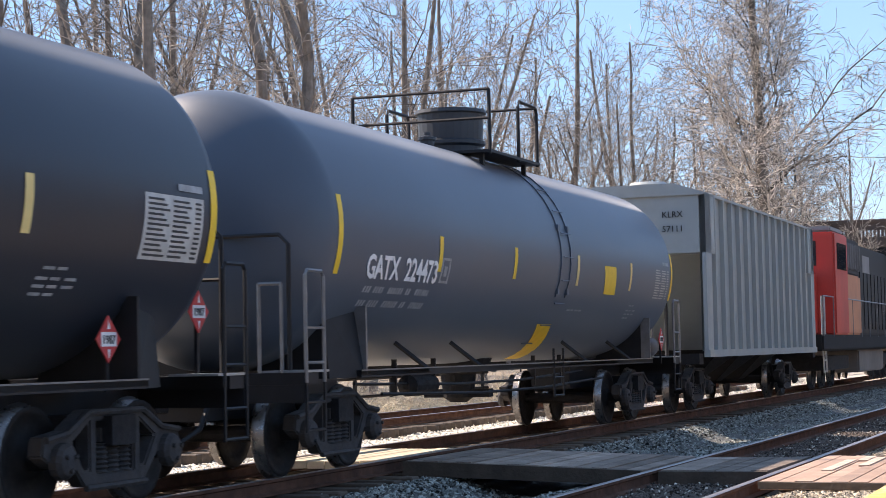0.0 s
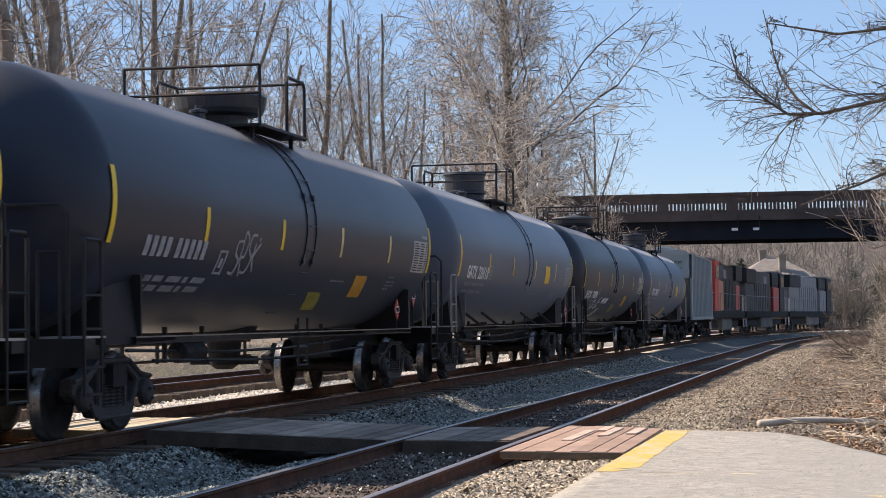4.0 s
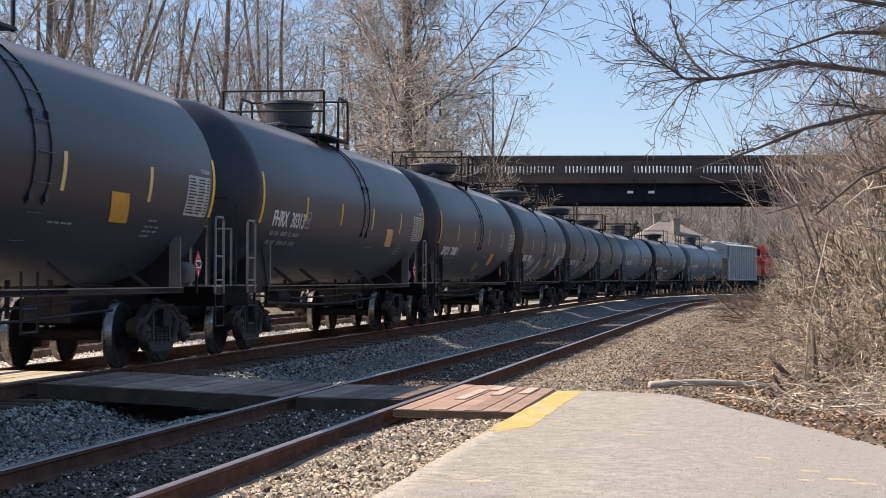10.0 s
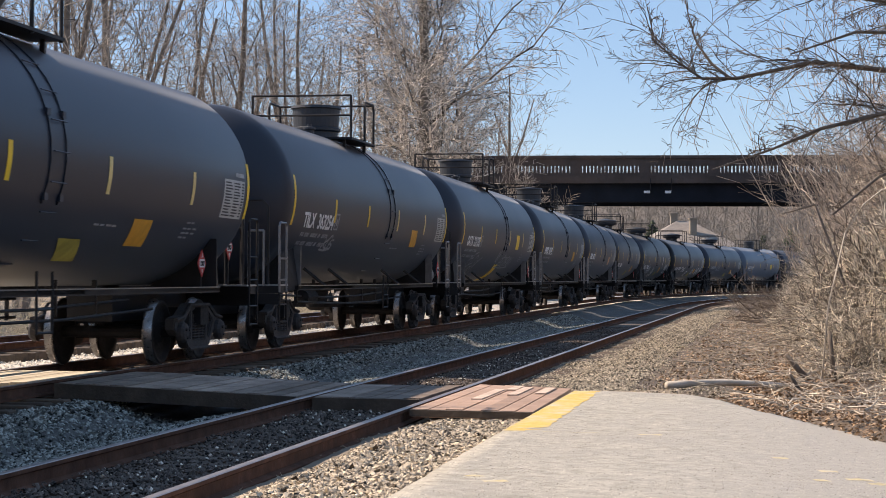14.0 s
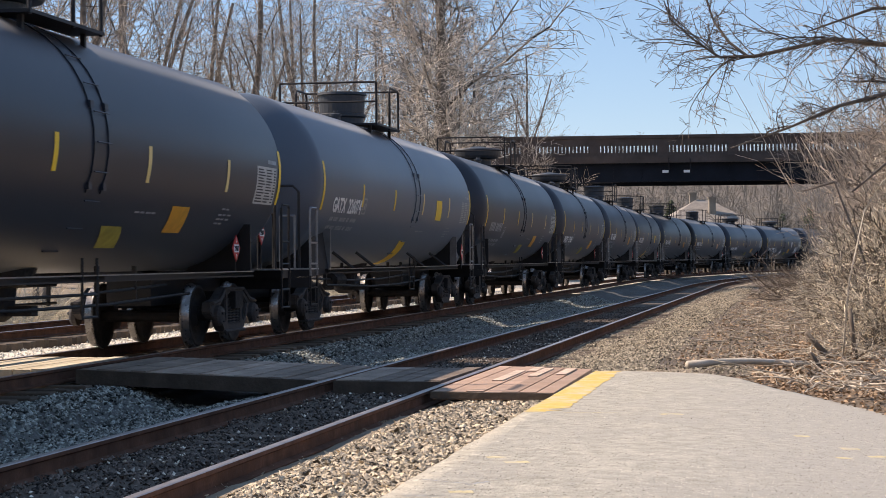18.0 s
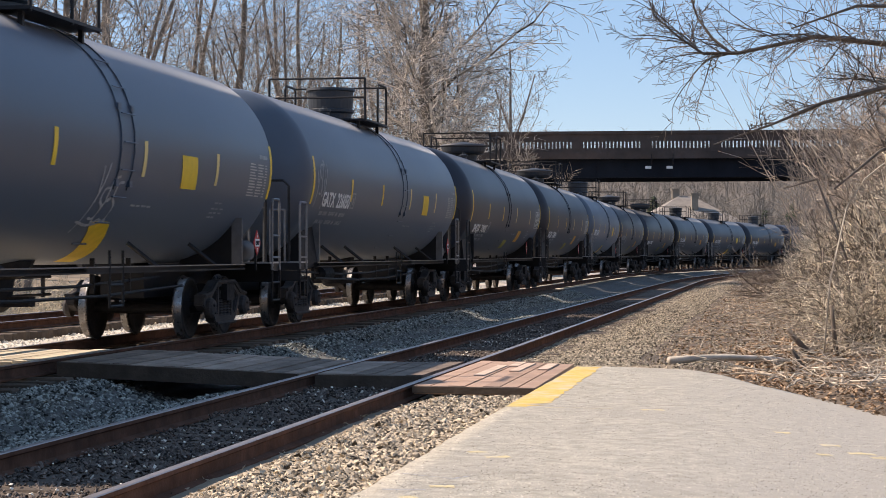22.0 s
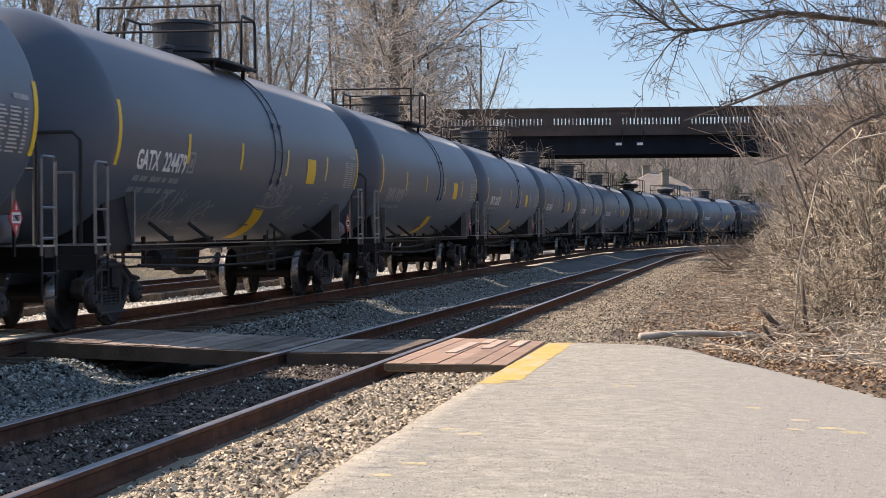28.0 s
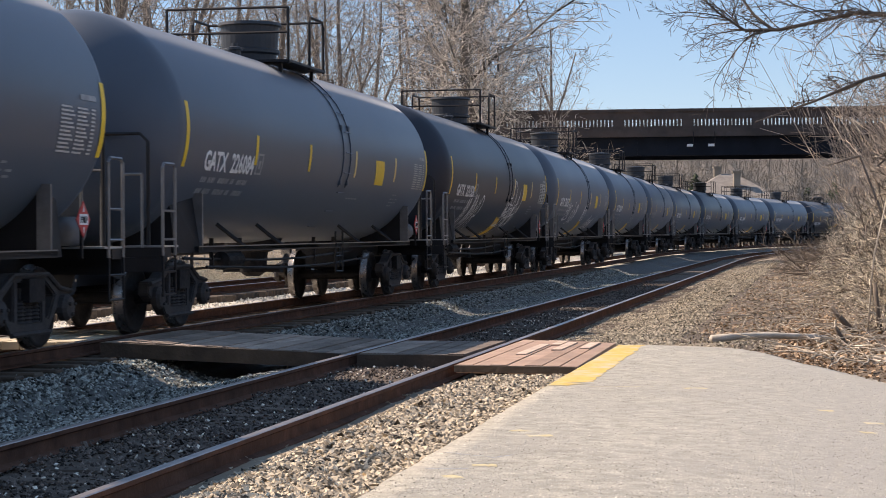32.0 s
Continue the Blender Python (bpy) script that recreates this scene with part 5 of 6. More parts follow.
def locomotive(nose, hood, accent, side, label, back, flip):
    """A six-axle road diesel; the cab stands at +y, or at -y when flipped."""
    car = thing("locomotive", None, label, "locomotive", "locomotives of the train")
    f = -1 if flip else 1

    def bx(name, mm, x0, y0, z0, x1, y1, z1, label=""):
        bm = bmesh.new()
        box(bm, x0, min(f * y0, f * y1), z0, x1, max(f * y0, f * y1), z1)
        bmesh.ops.bevel(bm, geom=bm.edges[:], offset=0.05, segments=2, affect="EDGES")
        return part(name, bm, mm, car, label)
    bx("frame", M_LOCOFRAME, -1.5, -11.0, 1.1, 1.5, 11.0, 1.55)
    bx("fuel_tank", M_FUELTANK, -1.35, -3.0, 0.4, 1.35, 3.0, 1.1)
    bx("engine_hood", hood, -1.25, -10.0, 1.55, 1.25, 3.0, 4.4)
    bx("radiator", M_LOCOBLACK, -1.42, -10.2, 3.5, 1.42, -5.6, 4.5)
    bx("radiator_base", accent, -1.28, -9.6, 1.6, 1.28, -7.0, 3.3)
    bx("equipment_cabinet", side, -1.45, 2.9, 1.55, 1.45, 6.1, 3.35)
    bx("upper_cabinet", M_LOCOBLACK, -1.38, 2.6, 3.35, 1.38, 6.1, 4.45)
    for k in range(6):
        bx("louvre", M_LOCOGREY, -1.47, 3.0 + k * 0.5, 3.5, 1.47, 3.06 + k * 0.5, 4.3)
    for k in range(9):
        bx("hood_door", hood, -1.28, -5.4 + k * 0.9, 1.7, 1.28, -4.6 + k * 0.9, 3.6)
    bx("side_panel", M_LOCOGREY, -1.26, -0.9, 3.5, 1.26, 0.9, 4.15, "pale grey panel on the hood")
    bx("exhaust_stack", M_LOCOBLACK, -0.4, -1.2, 4.3, 0.4, 0.0, 4.6)
    bx("cab", nose, -1.52, 6.1, 1.55, 1.52, 8.6, 4.45)
    bx("cab_roof", M_LOCOGREY, -1.4, 6.1, 4.45, 1.4, 8.5, 4.62)
    bx("short_nose", nose, -1.0, 8.6, 1.55, 1.0, 10.2, 3.3)
    for s in (-1, 1):
        for yy in (10.35, -10.6):
            bm = bmesh.new()
            tube(bm, [(s * 1.4, f * (yy - 0.5), 0.5), (s * 1.4, f * (yy - 0.3), 1.55), (s * 1.4, f * (yy - 0.35), 2.6)], 0.025)
            tube(bm, [(s * 1.4, f * yy, 0.5), (s * 1.4, f * (yy + 0.2), 1.55), (s * 1.4, f * (yy + 0.2), 2.6)], 0.025)
            for k in range(4):
                tube(bm, [(s * 1.4, f * (yy - 0.48 + 0.05 * k), 0.55 + 0.3 * k), (s * 1.4, f * (yy + 0.02 + 0.05 * k), 0.55 + 0.3 * k)], 0.02)
            part("step_ladder", bm, M_GALV, car)
    for x in (-1.0, 0.35):
        for y in (8.6,):
            bm = bmesh.new()
            box(bm, x, min(f * 8.58, f * 8.63), 3.5, x + 0.65, max(f * 8.58, f * 8.63), 4.2)
            part("cab_window", bm, M_GLASS, car)
    for s in (-1, 1):
        bm = bmesh.new()
        box(bm, s * 1.53 - 0.015, min(f * 6.5, f * 8.2), 3.4, s * 1.53 + 0.015, max(f * 6.5, f * 8.2), 4.15)
        part("cab_window", bm, M_GLASS, car)
        bm = bmesh.new()
        tube(bm, [(s * 1.45, -10.6, 2.6), (s * 1.45, 10.6, 2.6)], 0.02, 5)
        for k in range(12):
            tube(bm, [(s * 1.45, -10.6 + k * 1.927, 1.5), (s * 1.45, -10.6 + k * 1.927, 2.6)], 0.018, 5)
        part("handrail", bm, M_PALEPIPE, car)
    for y in (-6.6, 6.6):
        bm = bmesh.new()
        box(bm, -1.2, y - 2.4, 0.55, 1.2, y + 2.4, 0.95)
        tr = part("truck_frame", bm, M_IRON, car)
        for s in (-1, 1):
            for d in (-1.8, 0, 1.8):
                part("wheel", WHEEL, None, tr, at=pose(s * 0.75, y + d, 0.5, 0, 0, 0 if s > 0 else 180))
    coupler(car, 11.0, 1)
    coupler(car, -11.0, -1)
    MOVERS.append((car, back))


LOCO0 = PERIOD + HALF - 1.2 + 7.6 + 11.9
locomotive(M_LOCORED, M_LOCOBLACK, M_LOCORED, M_LOCOORANGE, "red and black diesel locomotive with its cab towards the hopper", LOCO0, True)
locomotive(M_LOCOBLACK, M_LOCODUSK, M_LOCODUSK, M_LOCORED, "black diesel locomotive with a red cabinet", LOCO0 + 22.9, False)
locomotive(M_LOCOBLACK, M_LOCOGREY, M_LOCOGREY, M_LOCOGREY, "grey and black diesel locomotive at the head", LOCO0 + 45.8, False)


# ---- trees and brush ----
def stems_mesh(name, segs, material, sides=3):
    """Tapered prisms from (start, end, radius, radius) rows, joined."""
    a = np.array([(*s[0], *s[1], s[2], s[3]) for s in segs], float)
    p, q, r0, r1 = a[:, 0:3], a[:, 3:6], a[:, 6], a[:, 7]
    d = q - p
    d /= np.linalg.norm(d, axis=1, keepdims=True) + 1e-9
    ref = np.where(np.abs(d[:, 2:3]) < 0.9, [[0.0, 0.0, 1.0]], [[1.0, 0.0, 0.0]])
    u = np.cross(d, ref)
    u /= np.linalg.norm(u, axis=1, keepdims=True)
    v = np.cross(d, u)
    ang = np.arange(sides) * math.tau / sides
    ring = u[:, None] * np.cos(ang)[None, :, None] + v[:, None] * np.sin(ang)[None, :, None]
    verts = np.concatenate([p[:, None] + ring * r0[:, None, None], q[:, None] + ring * r1[:, None, None]], 1)
    n = len(a)
    k = np.arange(sides)
    quad = np.stack([k, (k + 1) % sides, (k + 1) % sides + sides, k + sides], 1)
    faces = (quad[None] + np.arange(n)[:, None, None] * 2 * sides).reshape(-1, 4)
    me = bpy.data.meshes.new(name)
    me.from_pydata(verts.reshape(-1, 3).tolist(), [], faces.tolist())
    me.materials.append(material)
    return me


def branch(segs, rnd, p, d, length, r, level, plan, thin=0.004):
    """One limb and, by the plan, its children: plan[level] = (pieces, children, first, angle, share, wander, lift)."""
    pieces, kids, first, angle, share, wander, lift = plan[level]
    p, d = Vector(p), Vector(d).normalized()
    pts, dirs = [p], [d]
    for k in range(pieces):
        d = (d + Vector((rnd.gauss(0, wander), rnd.gauss(0, wander), rnd.gauss(lift, wander * 0.6)))).normalized()
        pts.append(pts[-1] + d * length / pieces)
        dirs.append(d)
    tip = max(thin, r * 0.25)
    for k in range(pieces):
        segs.append((pts[k], pts[k + 1], r + (tip - r) * k / pieces, r + (tip - r) * (k + 1) / pieces, level))
    if level + 1 >= len(plan):
        return
    for k in range(kids):
        t = first + (0.98 - first) * (k + rnd.random()) / kids
        i = min(pieces - 1, int(t * pieces))
        q = pts[i].lerp(pts[i + 1], t * pieces - i)
        side = Matrix.Rotation(rnd.uniform(0, math.tau), 3, dirs[i + 1]) @ dirs[i + 1].orthogonal().normalized()
        a = radians(angle + rnd.gauss(0, 10))
        nd = dirs[i + 1] * math.cos(a) + side * math.sin(a)
        rr = max(thin, (r + (tip - r) * t) * rnd.uniform(0.4, 0.6) * (0.52 if level == 0 else 1.0))
        branch(segs, rnd, q, nd, length * share * rnd.uniform(0.6, 1.25) * (1.15 - 0.5 * t), rr, level + 1, plan, thin)


def tree(seed, height, r, plan, bark, twig, label, at, lean=(0, 0), name="tree", start=(0, 0, -0.4)):
    rnd = random.Random(seed)
    ob = thing(name, at, label, "tree", "bare trees along the line")
    segs = []
    branch(segs, rnd, start, (lean[0], lean[1], 1), height, r, 0, plan, 0.011)
    part("trunk", stems_mesh("trunk", [s for s in segs if s[4] == 0], bark, 8), None, ob)
    tagged(part("crown", stems_mesh("crown", [s for s in segs if s[4] > 0], twig, 4), None, ob, "many bare limbs and thin twigs"), kind="stuff")
    return ob


WOODS = ((10, 15, 0.25, 38, 0.32, 0.08, 0.03), (7, 6, 0.2, 42, 0.42, 0.19, 0.07), (5, 5, 0.15, 45, 0.5, 0.22, 0.05), (2, 0, 0, 0, 0, 0.24, 0.0))
FORKED = ((8, 8, 0.18, 36, 0.60, 0.11, 0.03), (8, 7, 0.2, 42, 0.42, 0.19, 0.06), (5, 5, 0.15, 44, 0.5, 0.22, 0.05), (2, 0, 0, 0, 0, 0.24, 0.0))
wood = [tree(1, 19, 0.22, WOODS, M_BARK, M_WOODTWIG, "tall slender bare tree in the woods", pose(0, 0, 0)), tree(2, 16, 0.27, FORKED, M_BARK, M_WOODTWIG, "bare grey tree with forked limbs", pose(0, 0, 0)),
        tree(3, 21, 0.27, WOODS, M_BARK, M_WOODTWIG, "tall bare grey tree in the woods", pose(0, 0, 0)), tree(4, 15, 0.19, FORKED, M_BARK, M_WOODTWIG, "small bare forked tree", pose(0, 0, 0)),
        tree(5, 17, 0.19, WOODS, M_BARK, M_WOODTWIG, "slender bare woodland tree", pose(0, 0, 0), (0.12, 0.05))]
rnd = random.Random(5)
for k in range(98):
    y = 45 + 142 * (k / 98) ** 1.1 + rnd.uniform(-1.5, 1.5)
    x = train_line(min(y, 170))[0] - 15.0 - abs(rnd.gauss(0, 11)) - max(0.0, y - 75) * 0.05 - (4.0 if 84 < y < 104 else 0.0)
    ob = wood[k] if k < 5 else copy_thing(wood[rnd.randrange(5)], pose(0, 0, 0))
    ob.matrix_basis = pose(x, y, ground_z(x, y), 0, 0, rnd.uniform(0, 360)) @ Matrix.Scale(rnd.uniform(0.85, 1.22), 4)

SYCAMORE = ((12, 46, 0.14, 46, 0.34, 0.04, 0.03), (10, 20, 0.10, 50, 0.38, 0.20, 0.06), (6, 12, 0.1, 50, 0.45, 0.24, 0.02), (3, 0, 0, 0, 0, 0.30, -0.02))
tree(11, 27, 0.40, SYCAMORE, M_PALEBARK, M_PALETWIG, "large pale-barked sycamore with many bare branches", pose(-17.1, 93.5, ground_z(-17.1, 93.5)), name="sycamore_tree")
tree(12, 8, 0.06, FORKED, M_BARK, M_WOODTWIG, "small bare tree near the bridge", pose(-14.6, 116, ground_z(-14.6, 116)))
tree(13, 9, 0.07, FORKED, M_BARK, M_WOODTWIG, "small bare tree near the bridge", pose(-16.2, 117, ground_z(-16.2, 117)))


# the tree beside the path, whose limbs hang over the siding
def overhang():
    ob = thing("leaning_tree", None, "bare tree whose drooping limbs overhang the siding", "tree", "bare trees along the line")
    rnd = random.Random(21)
    trunk, limbs, twigs = [], [], []
    trunk_pts = [(3.3, 32.4, -0.3), (3.2, 32.3, 2.0), (3.35, 32.2, 4.2), (3.2, 32.2, 6.5), (3.4, 32.4, 9.0)]
    for p, q, r in zip(trunk_pts, trunk_pts[1:], (0.17, 0.15, 0.13, 0.10)):
        trunk.append((Vector(p), Vector(q), r, r - 0.02, 0))
    sub = ((12, 7, 0.12, 45, 0.45, 0.13, -0.045), (7, 3, 0.2, 45, 0.5, 0.16, 0.01), (4, 0, 0, 0, 0, 0.18, 0.0))

    def limb(which, *pts):
        n = len(pts)
        for k in range(n - 1):
            p, q = Vector(pts[k]), Vector(pts[k + 1])
            thick = 0.024 if which == 1 else 0.050
            r0, r1 = thick * (1 - k / n) ** 1.3 + 0.005, thick * (1 - (k + 1) / n) ** 1.3 + 0.005
            limbs.append((p, q, r0, r1, which))
            for j in range(3 if k == n - 2 or which == 1 else 6 if k == n - 3 else 9):
                s = p.lerp(q, rnd.random())
                d = (q - p).normalized() * rnd.uniform(0.3, 0.9) + Vector((rnd.gauss(-0.1 if k < n - 3 else 0.05, 0.5), rnd.gauss(0, 0.5), rnd.gauss(0.0 if k < n - 3 else 0.35, 0.5)))
                branch(twigs, rnd, s, d, rnd.uniform(0.6, 1.9) * (0.25 if k == n - 2 or which == 1 else 0.4 if k == n - 3 else 0.9), 0.013, 0, sub)

    limb(0, (3.2, 32.3, 4.55), (1.77, 31.4, 4.69), (0.6, 31.0, 4.8), (-0.63, 30.5, 4.5), (-1.2, 30.5, 4.5), (-1.62, 30.5, 4.8), (-2.0, 30.5, 5.15), (-2.03, 30.5, 5.5))
    limb(1, (-0.75, 30.5, 4.5), (-1.05, 30.6, 4.75), (-1.3, 30.8, 5.12), (-1.42, 30.9, 5.5), (-1.6, 31.0, 6.3))
    limb(2, (3.2, 32.2, 4.1), (1.72, 29.8, 3.87), (0.66, 29.2, 3.57), (-0.09, 28.7, 3.22), (-0.95, 28.0, 2.88))
    limb(3, (3.3, 32.2, 5.4), (2.0, 31.2, 5.75), (0.8, 30.8, 5.9), (-0.4, 30.4, 5.75), (-1.5, 30.2, 5.95))
    limb(4, (3.2, 32.2, 6.3), (2.2, 31.6, 6.9), (0.9, 31.0, 7.2), (-0.3, 30.8, 7.0))
    limb(5, (3.2, 32.3, 3.4), (2.4, 30.0, 3.2), (1.5, 28.6, 2.8), (0.8, 27.6, 2.2))
    limb(6, (3.3, 32.2, 5.0), (2.2, 30.6, 5.2), (1.2, 29.6, 5.1), (0.2, 29.0, 4.7))
    part("trunk", stems_mesh("trunk", trunk, M_LIMB, 9), None, ob)
    for n in range(7):
        part("limb", stems_mesh("limb", [s for s in limbs if s[4] == n], M_LIMB, 6), None, ob)
    tagged(part("crown", stems_mesh("crown", twigs, M_OVERTWIG), None, ob, "fine hanging twigs"), kind="stuff")


overhang()


def thicket(name, label, count, material, seed, place, height, radius, plan, thin=0.006):
    """Many stems in one mesh, lower towards the siding."""
    rnd = random.Random(seed)
    segs = []
    for k in range(count):
        x, y = place(rnd)
        off = x - near_line(y)[0]
        h = rnd.uniform(*height) * (min(1.0, max(0.22, (off - 4.0) / 2.8)) if off > 0 else 1.0)
        branch(segs, rnd, (x, y, ground_z(x, y) - 0.05), (rnd.gauss(0.05, 0.25), rnd.gauss(0, 0.3), 1), h, rnd.uniform(*radius), 0, plan, thin)
    tagged(new(name, stems_mesh(name, segs, material)), label, "brush", kind="stuff")


def beside(a, b, y0, y1, bend=1.5):
    """A place a to b metres right of the siding, further off close to the path."""
    def place(rnd):
        y = y0 + (y1 - y0) * rnd.random() ** bend
        near = 0.7 * (1 - step(28.0, 44.0, y)) - 0.9 * step(48.0, 75.0, y)
        return near_line(y)[0] + a + near + (b - a) * rnd.random() ** 1.2, y
    return place


SAPLING = ((5, 5, 0.25, 30, 0.42, 0.10, 0.03), (3, 4, 0.2, 40, 0.5, 0.18, 0.0), (2, 0, 0, 0, 0, 0.2, 0.0))
BRAMBLE = ((7, 4, 0.2, 55, 0.5, 0.36, -0.08), (4, 0, 0, 0, 0, 0.40, -0.06))
thicket("sapling_thicket", "dense brown bare saplings beside the siding", 900, M_TWIG, 31, beside(7.0, 17.0, 34, 125), (3.0, 8.5), (0.012, 0.035), SAPLING)
thicket("tall_brush", "tall fine brown stems crowding the bank", 170, M_TWIG, 35, beside(6.6, 10.0, 28, 50), (2.2, 5.2), (0.009, 0.02), SAPLING)
thicket("brushwood", "tangled dry tan brushwood on the bank", 1250, M_BRUSH, 32, beside(5.6, 10.0, 28, 95), (0.8, 2.8), (0.007, 0.015), SAPLING)
thicket("brambles", "low dry tan brambles along the path", 3600, M_BRUSH, 33, beside(4.8, 10.5, 26.6, 85), (0.4, 1.7), (0.004, 0.007), BRAMBLE, 0.004)
thicket("dark_tangle", "dark crooked stems tangled through the brush", 2600, M_OVERTWIG, 39, beside(4.9, 10.5, 27.0, 80), (0.5, 2.4), (0.004, 0.009), BRAMBLE, 0.004)
thicket("fine_brambles", "fine dry stalks between the brambles", 4500, M_BRUSH, 36, beside(5.0, 10.5, 27.2, 70), (0.6, 2.3), (0.004, 0.007), BRAMBLE, 0.004)
thicket("low_tangle", "low tangle of dry stems by the edge of the path", 520, M_BRUSH, 38, lambda rnd: (path_edge(20.0) + 1.5 + 3.2 * rnd.random(), 20.8 + 6.0 * rnd.random()), (0.3, 1.0), (0.004, 0.008), BRAMBLE, 0.004)
thicket("dark_stems", "scattered dark bare stems standing in the brush", 150, M_LIMB, 37, beside(5.2, 9.8, 27.5, 50), (0.9, 3.2), (0.011, 0.026), SAPLING, 0.007)
thicket("dry_grass_bank", "pale dry stalks beyond the third track", 2200, M_STRAW, 34, lambda rnd: (train_line(30)[0] - 10.5 - 4 * rnd.random(), 20 + 70 * rnd.random()), (0.5, 1.5), (0.008, 0.014), BRAMBLE)


thicket("house_shrubs", "brown bare shrubs before the house", 240, M_FARTWIG, 44, lambda rnd: (-9.0 + 9.0 * rnd.random(), 190 + 9 * rnd.random()), (2.5, 5.5), (0.03, 0.05), SAPLING, 0.02)


# fallen wood and leaves by the end of the path
def fallen(name, label, pts, r0, r1, material, category="branch"):
    bm = bmesh.new()
    tube(bm, pts, r0, 9, r1)
    rough = random.Random(len(name))
    for v in bm.verts:
        v.co += Vector((rough.gauss(0, 0.004), rough.gauss(0, 0.004), rough.gauss(0, 0.004)))
    return solo(name, bm, material, label, category, smooth=True)


GL = ground_z(-0.8, 25.0)
fallen("fallen_log", "pale barkless log lying on the gravel", [(-1.42, 24.75, GL + 0.06), (-1.1, 24.95, GL + 0.09), (-0.7, 25.05, GL + 0.10), (-0.2, 25.2, GL + 0.08), (0.15, 25.3, GL + 0.05)], 0.055, 0.03, M_DEADWOOD, "log")
rock = bmesh.new()
bmesh.ops.create_icosphere(rock, subdivisions=2, radius=0.09)
for v in rock.verts:
    v.co = Vector((v.co.x * 1.6, v.co.y, v.co.z * 0.7)) * (1 + 0.35 * noise.noise(v.co * 17))
solo("rock", rock, M_DEADWOOD, "pale rounded rock behind the fallen log", "rock", at=pose(-1.0, 26.2, ground_z(-1.0, 26.2) + 0.03))
fallen("cut_stub", "broken upright sapling stub", [(0.81, 26.5, ground_z(0.81, 26.5) - 0.1), (0.76, 26.5, 0.17), (0.73, 26.49, 0.54)], 0.032, 0.028, M_LIMB, "stub")
fallen("cut_stub", "leaning dark cut branch", [(0.5, 26.5, ground_z(0.5, 26.5) - 0.05), (0.12, 26.4, 0.2)], 0.045, 0.035, M_LIMB, "stub")
fallen("cut_stub", "short leaning cut branch", [(0.34, 25.1, ground_z(0.34, 25.1) - 0.05), (0.17, 25.0, 0.0)], 0.03, 0.025, M_LIMB, "stub")
fallen("bent_sapling", "bent sapling arching over the brush", [(1.15, 30, ground_z(1.15, 30) - 0.1), (1.07, 30, 1.1), (0.9, 30, 1.6), (0.6, 30, 2.44), (0.11, 30, 2.3)], 0.03, 0.012, M_BARK, "sapling")
fallen("pale_branch", "pale curved branch hanging in the brush", [(2.6, 26.1, 2.45), (1.86, 25.9, 2.56), (1.41, 26, 2.48), (1.16, 26, 2.28), (0.91, 26, 1.89), (0.7, 26.1, 0.9), (0.62, 26.2, -0.1)], 0.014, 0.010, M_DEADWOOD)


def brush_pile():
    rnd = random.Random(41)
    segs = []
    for k in range(760):
        y = rnd.uniform(21.0, 29.0) if k < 520 else rnd.uniform(30, 85)
        x = max(rnd.uniform(-0.2, 3.6), (23.4 - y) * 0.42 - 0.5) if k < 520 else near_line(y)[0] + rnd.uniform(3.5, 5.6)
        z = ground_z(x, y) + rnd.uniform(0.01, 0.12)
        a = rnd.uniform(0, math.tau)
        branch(segs, rnd, (x, y, z), (math.cos(a), math.sin(a), rnd.gauss(0.05, 0.15)), rnd.uniform(0.3, 1.3), rnd.uniform(0.005, 0.015), 0, ((6, 3, 0.2, 45, 0.45, 0.20, -0.06), (3, 0, 0, 0, 0, 0.26, -0.06)))
    tagged(new("fallen_sticks", stems_mesh("fallen_sticks", segs, M_DEADSTICK, 5)), "scattered pale dead sticks on the bank", "sticks", kind="stuff")


brush_pile()


def branch_heap():
    rnd = random.Random(47)
    segs = []
    for k in range(95):
        y = rnd.uniform(56, 86)
        x = near_line(y)[0] + rnd.uniform(3.9, 6.0)
        a = rnd.uniform(0, math.tau)
        branch(segs, rnd, (x, y, ground_z(x, y) + rnd.uniform(0.0, 0.35)), (math.cos(a), 0.6 * math.sin(a), rnd.gauss(0.22, 0.18)), rnd.uniform(0.9, 1.9), rnd.uniform(0.012, 0.035), 0, ((5, 5, 0.25, 42, 0.45, 0.12, -0.03), (4, 3, 0.2, 45, 0.5, 0.2, 0.0), (2, 0, 0, 0, 0, 0.2, 0.0)), 0.006)
    tagged(new("branch_heap", stems_mesh("branch_heap", segs, M_LIMB, 5)), "heap of dark fallen branches beside the siding", "branches", kind="stuff")


branch_heap()


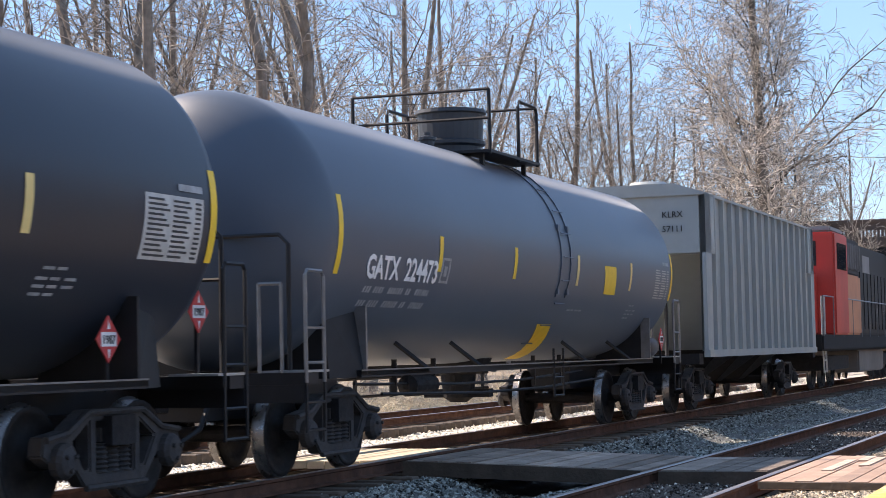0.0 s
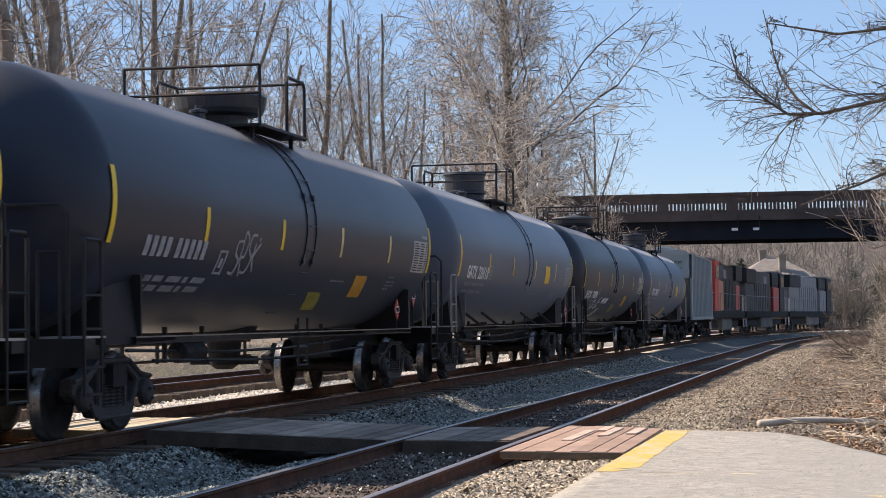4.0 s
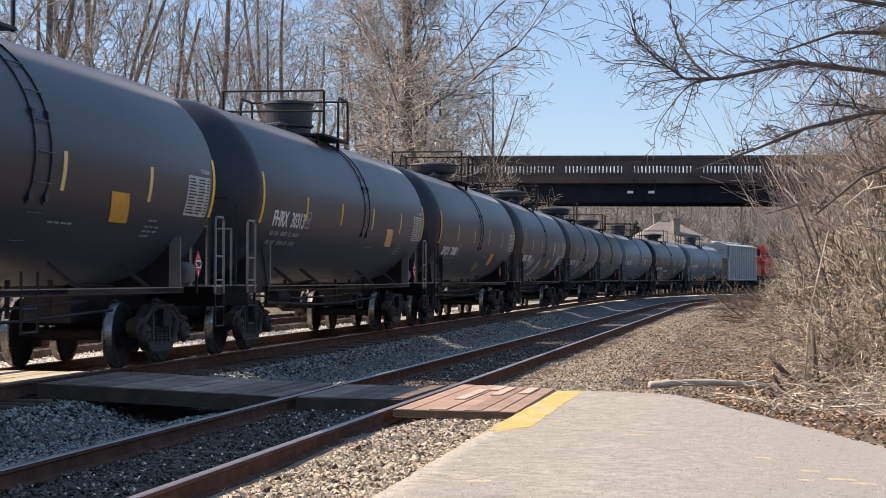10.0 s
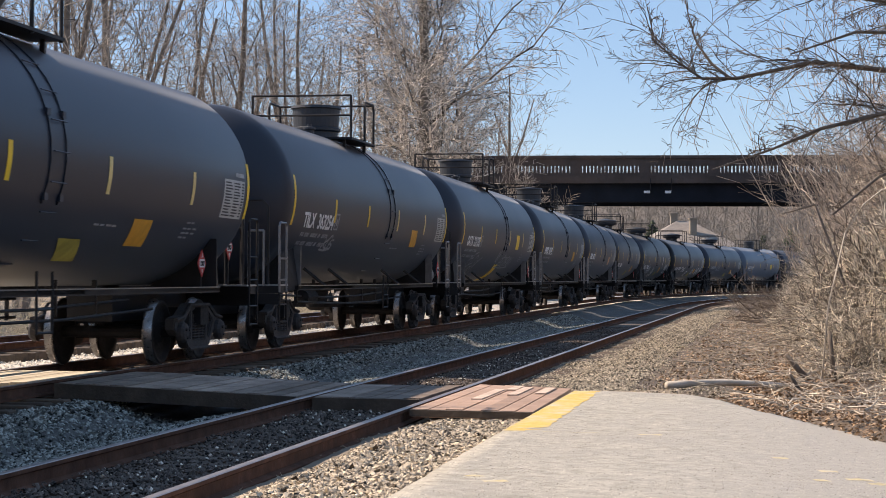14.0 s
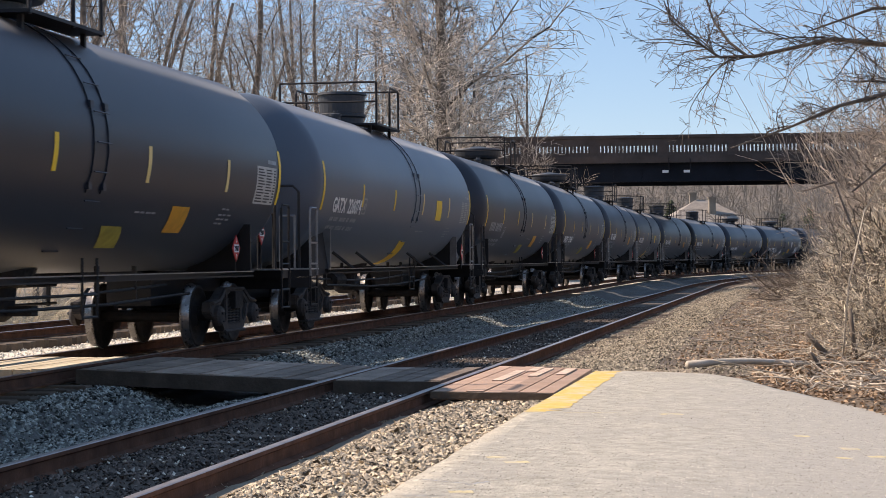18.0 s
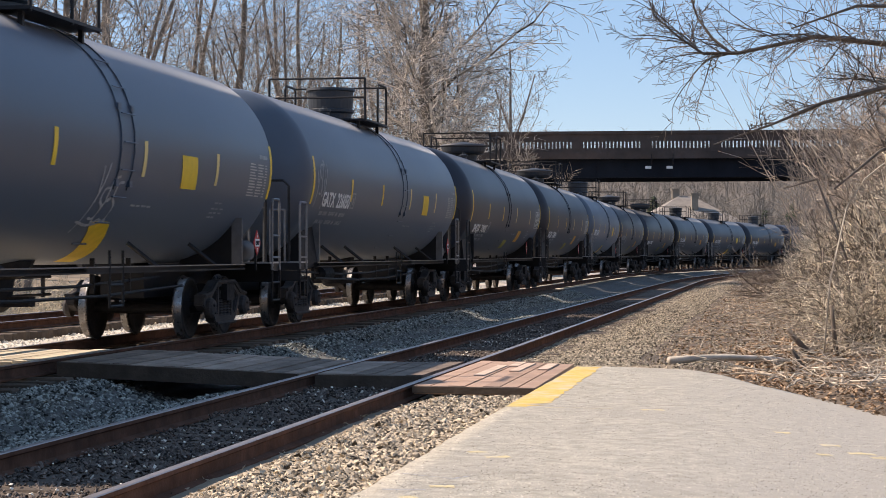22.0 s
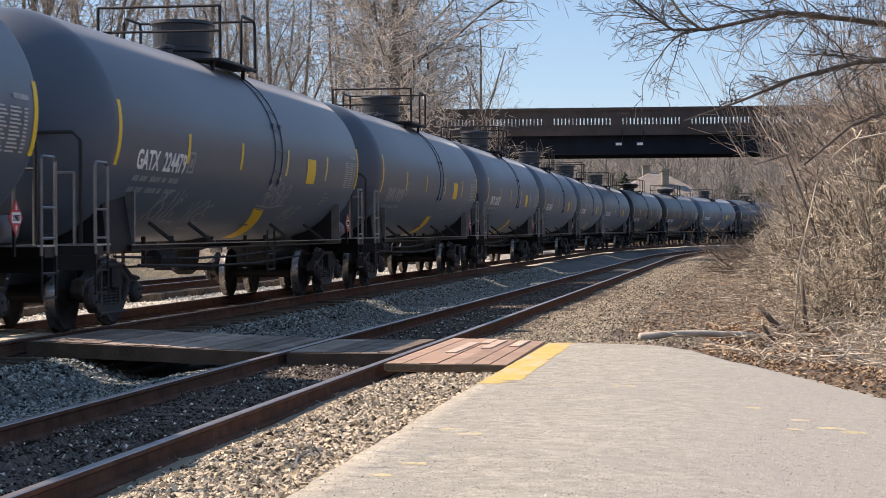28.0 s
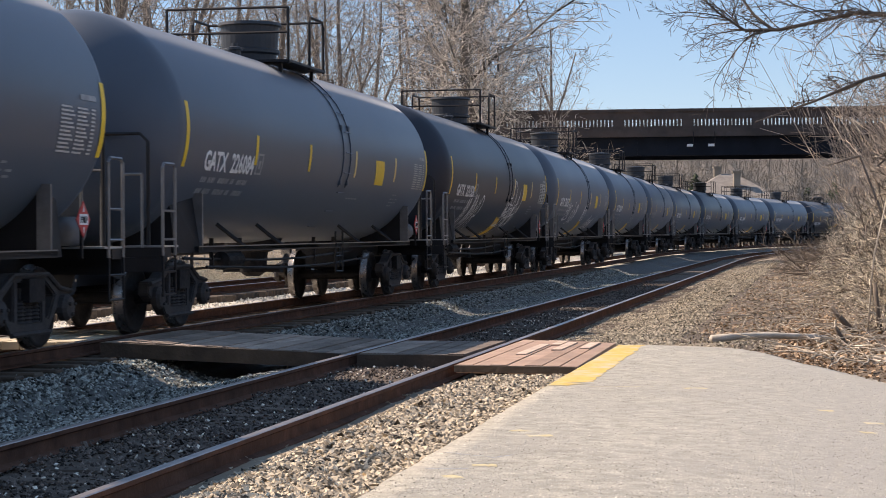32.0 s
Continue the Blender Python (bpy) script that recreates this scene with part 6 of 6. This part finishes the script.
def leaf_litter():
    rng = np.random.default_rng(43)
    verts, faces = [], []
    for k in range(14000):
        y = 14.0 + 16.0 * rng.random() if k < 9500 else 26 + 50 * rng.random() ** 1.5
        if k < 9500:
            edge = np.interp(y, [14.0, 17.0, 18.2, 20.65, 22.0, 23.2], [2.1, 0.95, 0.55, -0.28, -0.62, -1.2]) if y < 23.2 else -0.6
            x = edge + 0.05 + abs(rng.normal(0, 0.9))
        else:
            x = near_line(y)[0] + 3.0 + abs(rng.normal(0, 2.2))
        c = Vector((x, y, ground_z(x, y) + 0.012 + 0.03 * rng.random()))
        a, s = rng.uniform(0, math.tau), rng.uniform(0.018, 0.04)
        u, w = Vector((math.cos(a), math.sin(a), rng.normal(0, 0.35))) * s, Vector((-math.sin(a), math.cos(a), rng.normal(0, 0.35))) * s * 0.55
        n = len(verts)
        verts += [c - u, c + w, c + u, c - w + Vector((0, 0, 0.012))]
        faces += [(n, n + 1, n + 2), (n, n + 2, n + 3)]
    me = bpy.data.meshes.new("leaf_litter")
    me.from_pydata([tuple(v) for v in verts], [], faces)
    me.materials.append(M_LITTER)
    tagged(new("leaf_litter", me), "brown fallen leaves along the edge of the path", "leaves", kind="stuff")


leaf_litter()


# the wooded hill beyond the bridge
def far_woods():
    rnd = random.Random(51)
    segs = []
    for k in range(2600):
        y = rnd.uniform(228, 620)
        x = rnd.uniform(-150, 110) * y / 400 - 10
        h = rnd.uniform(5, 11)
        if abs(math.hypot(x - 358.0, y - 105.0) - 366.0) < 14:
            continue
        branch(segs, rnd, (x, y, ground_z(x, y) - 0.5), (rnd.gauss(0, 0.06), 0, 1), h, 0.05, 0, ((3, 9, 0.2, 42, 0.42, 0.06, 0.02), (2, 4, 0.2, 45, 0.6, 0.15, 0.02), (1, 0, 0, 0, 0, 0.2, 0)), 0.02)
    tagged(new("far_woods", stems_mesh("far_woods", segs, M_FARTWIG)), "brown bare woods on the hillside beyond the bridge", "woods", kind="stuff")


far_woods()


def evergreen(at, seed, label):
    rnd = random.Random(seed)
    ob = thing("evergreen_tree", at, label, "tree", "evergreens by the house")
    part("trunk", stems_mesh("trunk", [(Vector((0, 0, -0.4)), Vector((0, 0, 7.5)), 0.16, 0.03, 0)], M_BARK, 7), None, ob)
    segs = []
    for k in range(520):
        z = rnd.uniform(0.8, 7.6)
        w = min(2.2, (8.2 - z) * 0.5) * rnd.uniform(0.4, 1.15)
        a = rnd.uniform(0, math.tau)
        p = Vector((0, 0, z))
        q = Vector((math.cos(a) * w, math.sin(a) * w, z - 0.25 * w + rnd.gauss(0, 0.1)))
        segs.append((p.lerp(q, 0.35), q, 0.11, 0.02, 1))
    part("crown", stems_mesh("crown", segs, M_EVERGREEN, 4), None, ob, "dark green needles")


for n, (x, y, s) in enumerate(((-14.5, 222, 1.1), (-1.5, 216, 0.85), (1.5, 221, 0.95))):
    evergreen(pose(x, y, ground_z(x, y)) @ Matrix.Scale(s, 4), 60 + n, "dark evergreen tree beside the house")


# ---- what moves ----
def motions():
    times = [k * 0.5 for k in range(65)]
    for car, back in MOVERS:
        walk(car, [(t, car_pose(back, t)) for t in times])


motions()
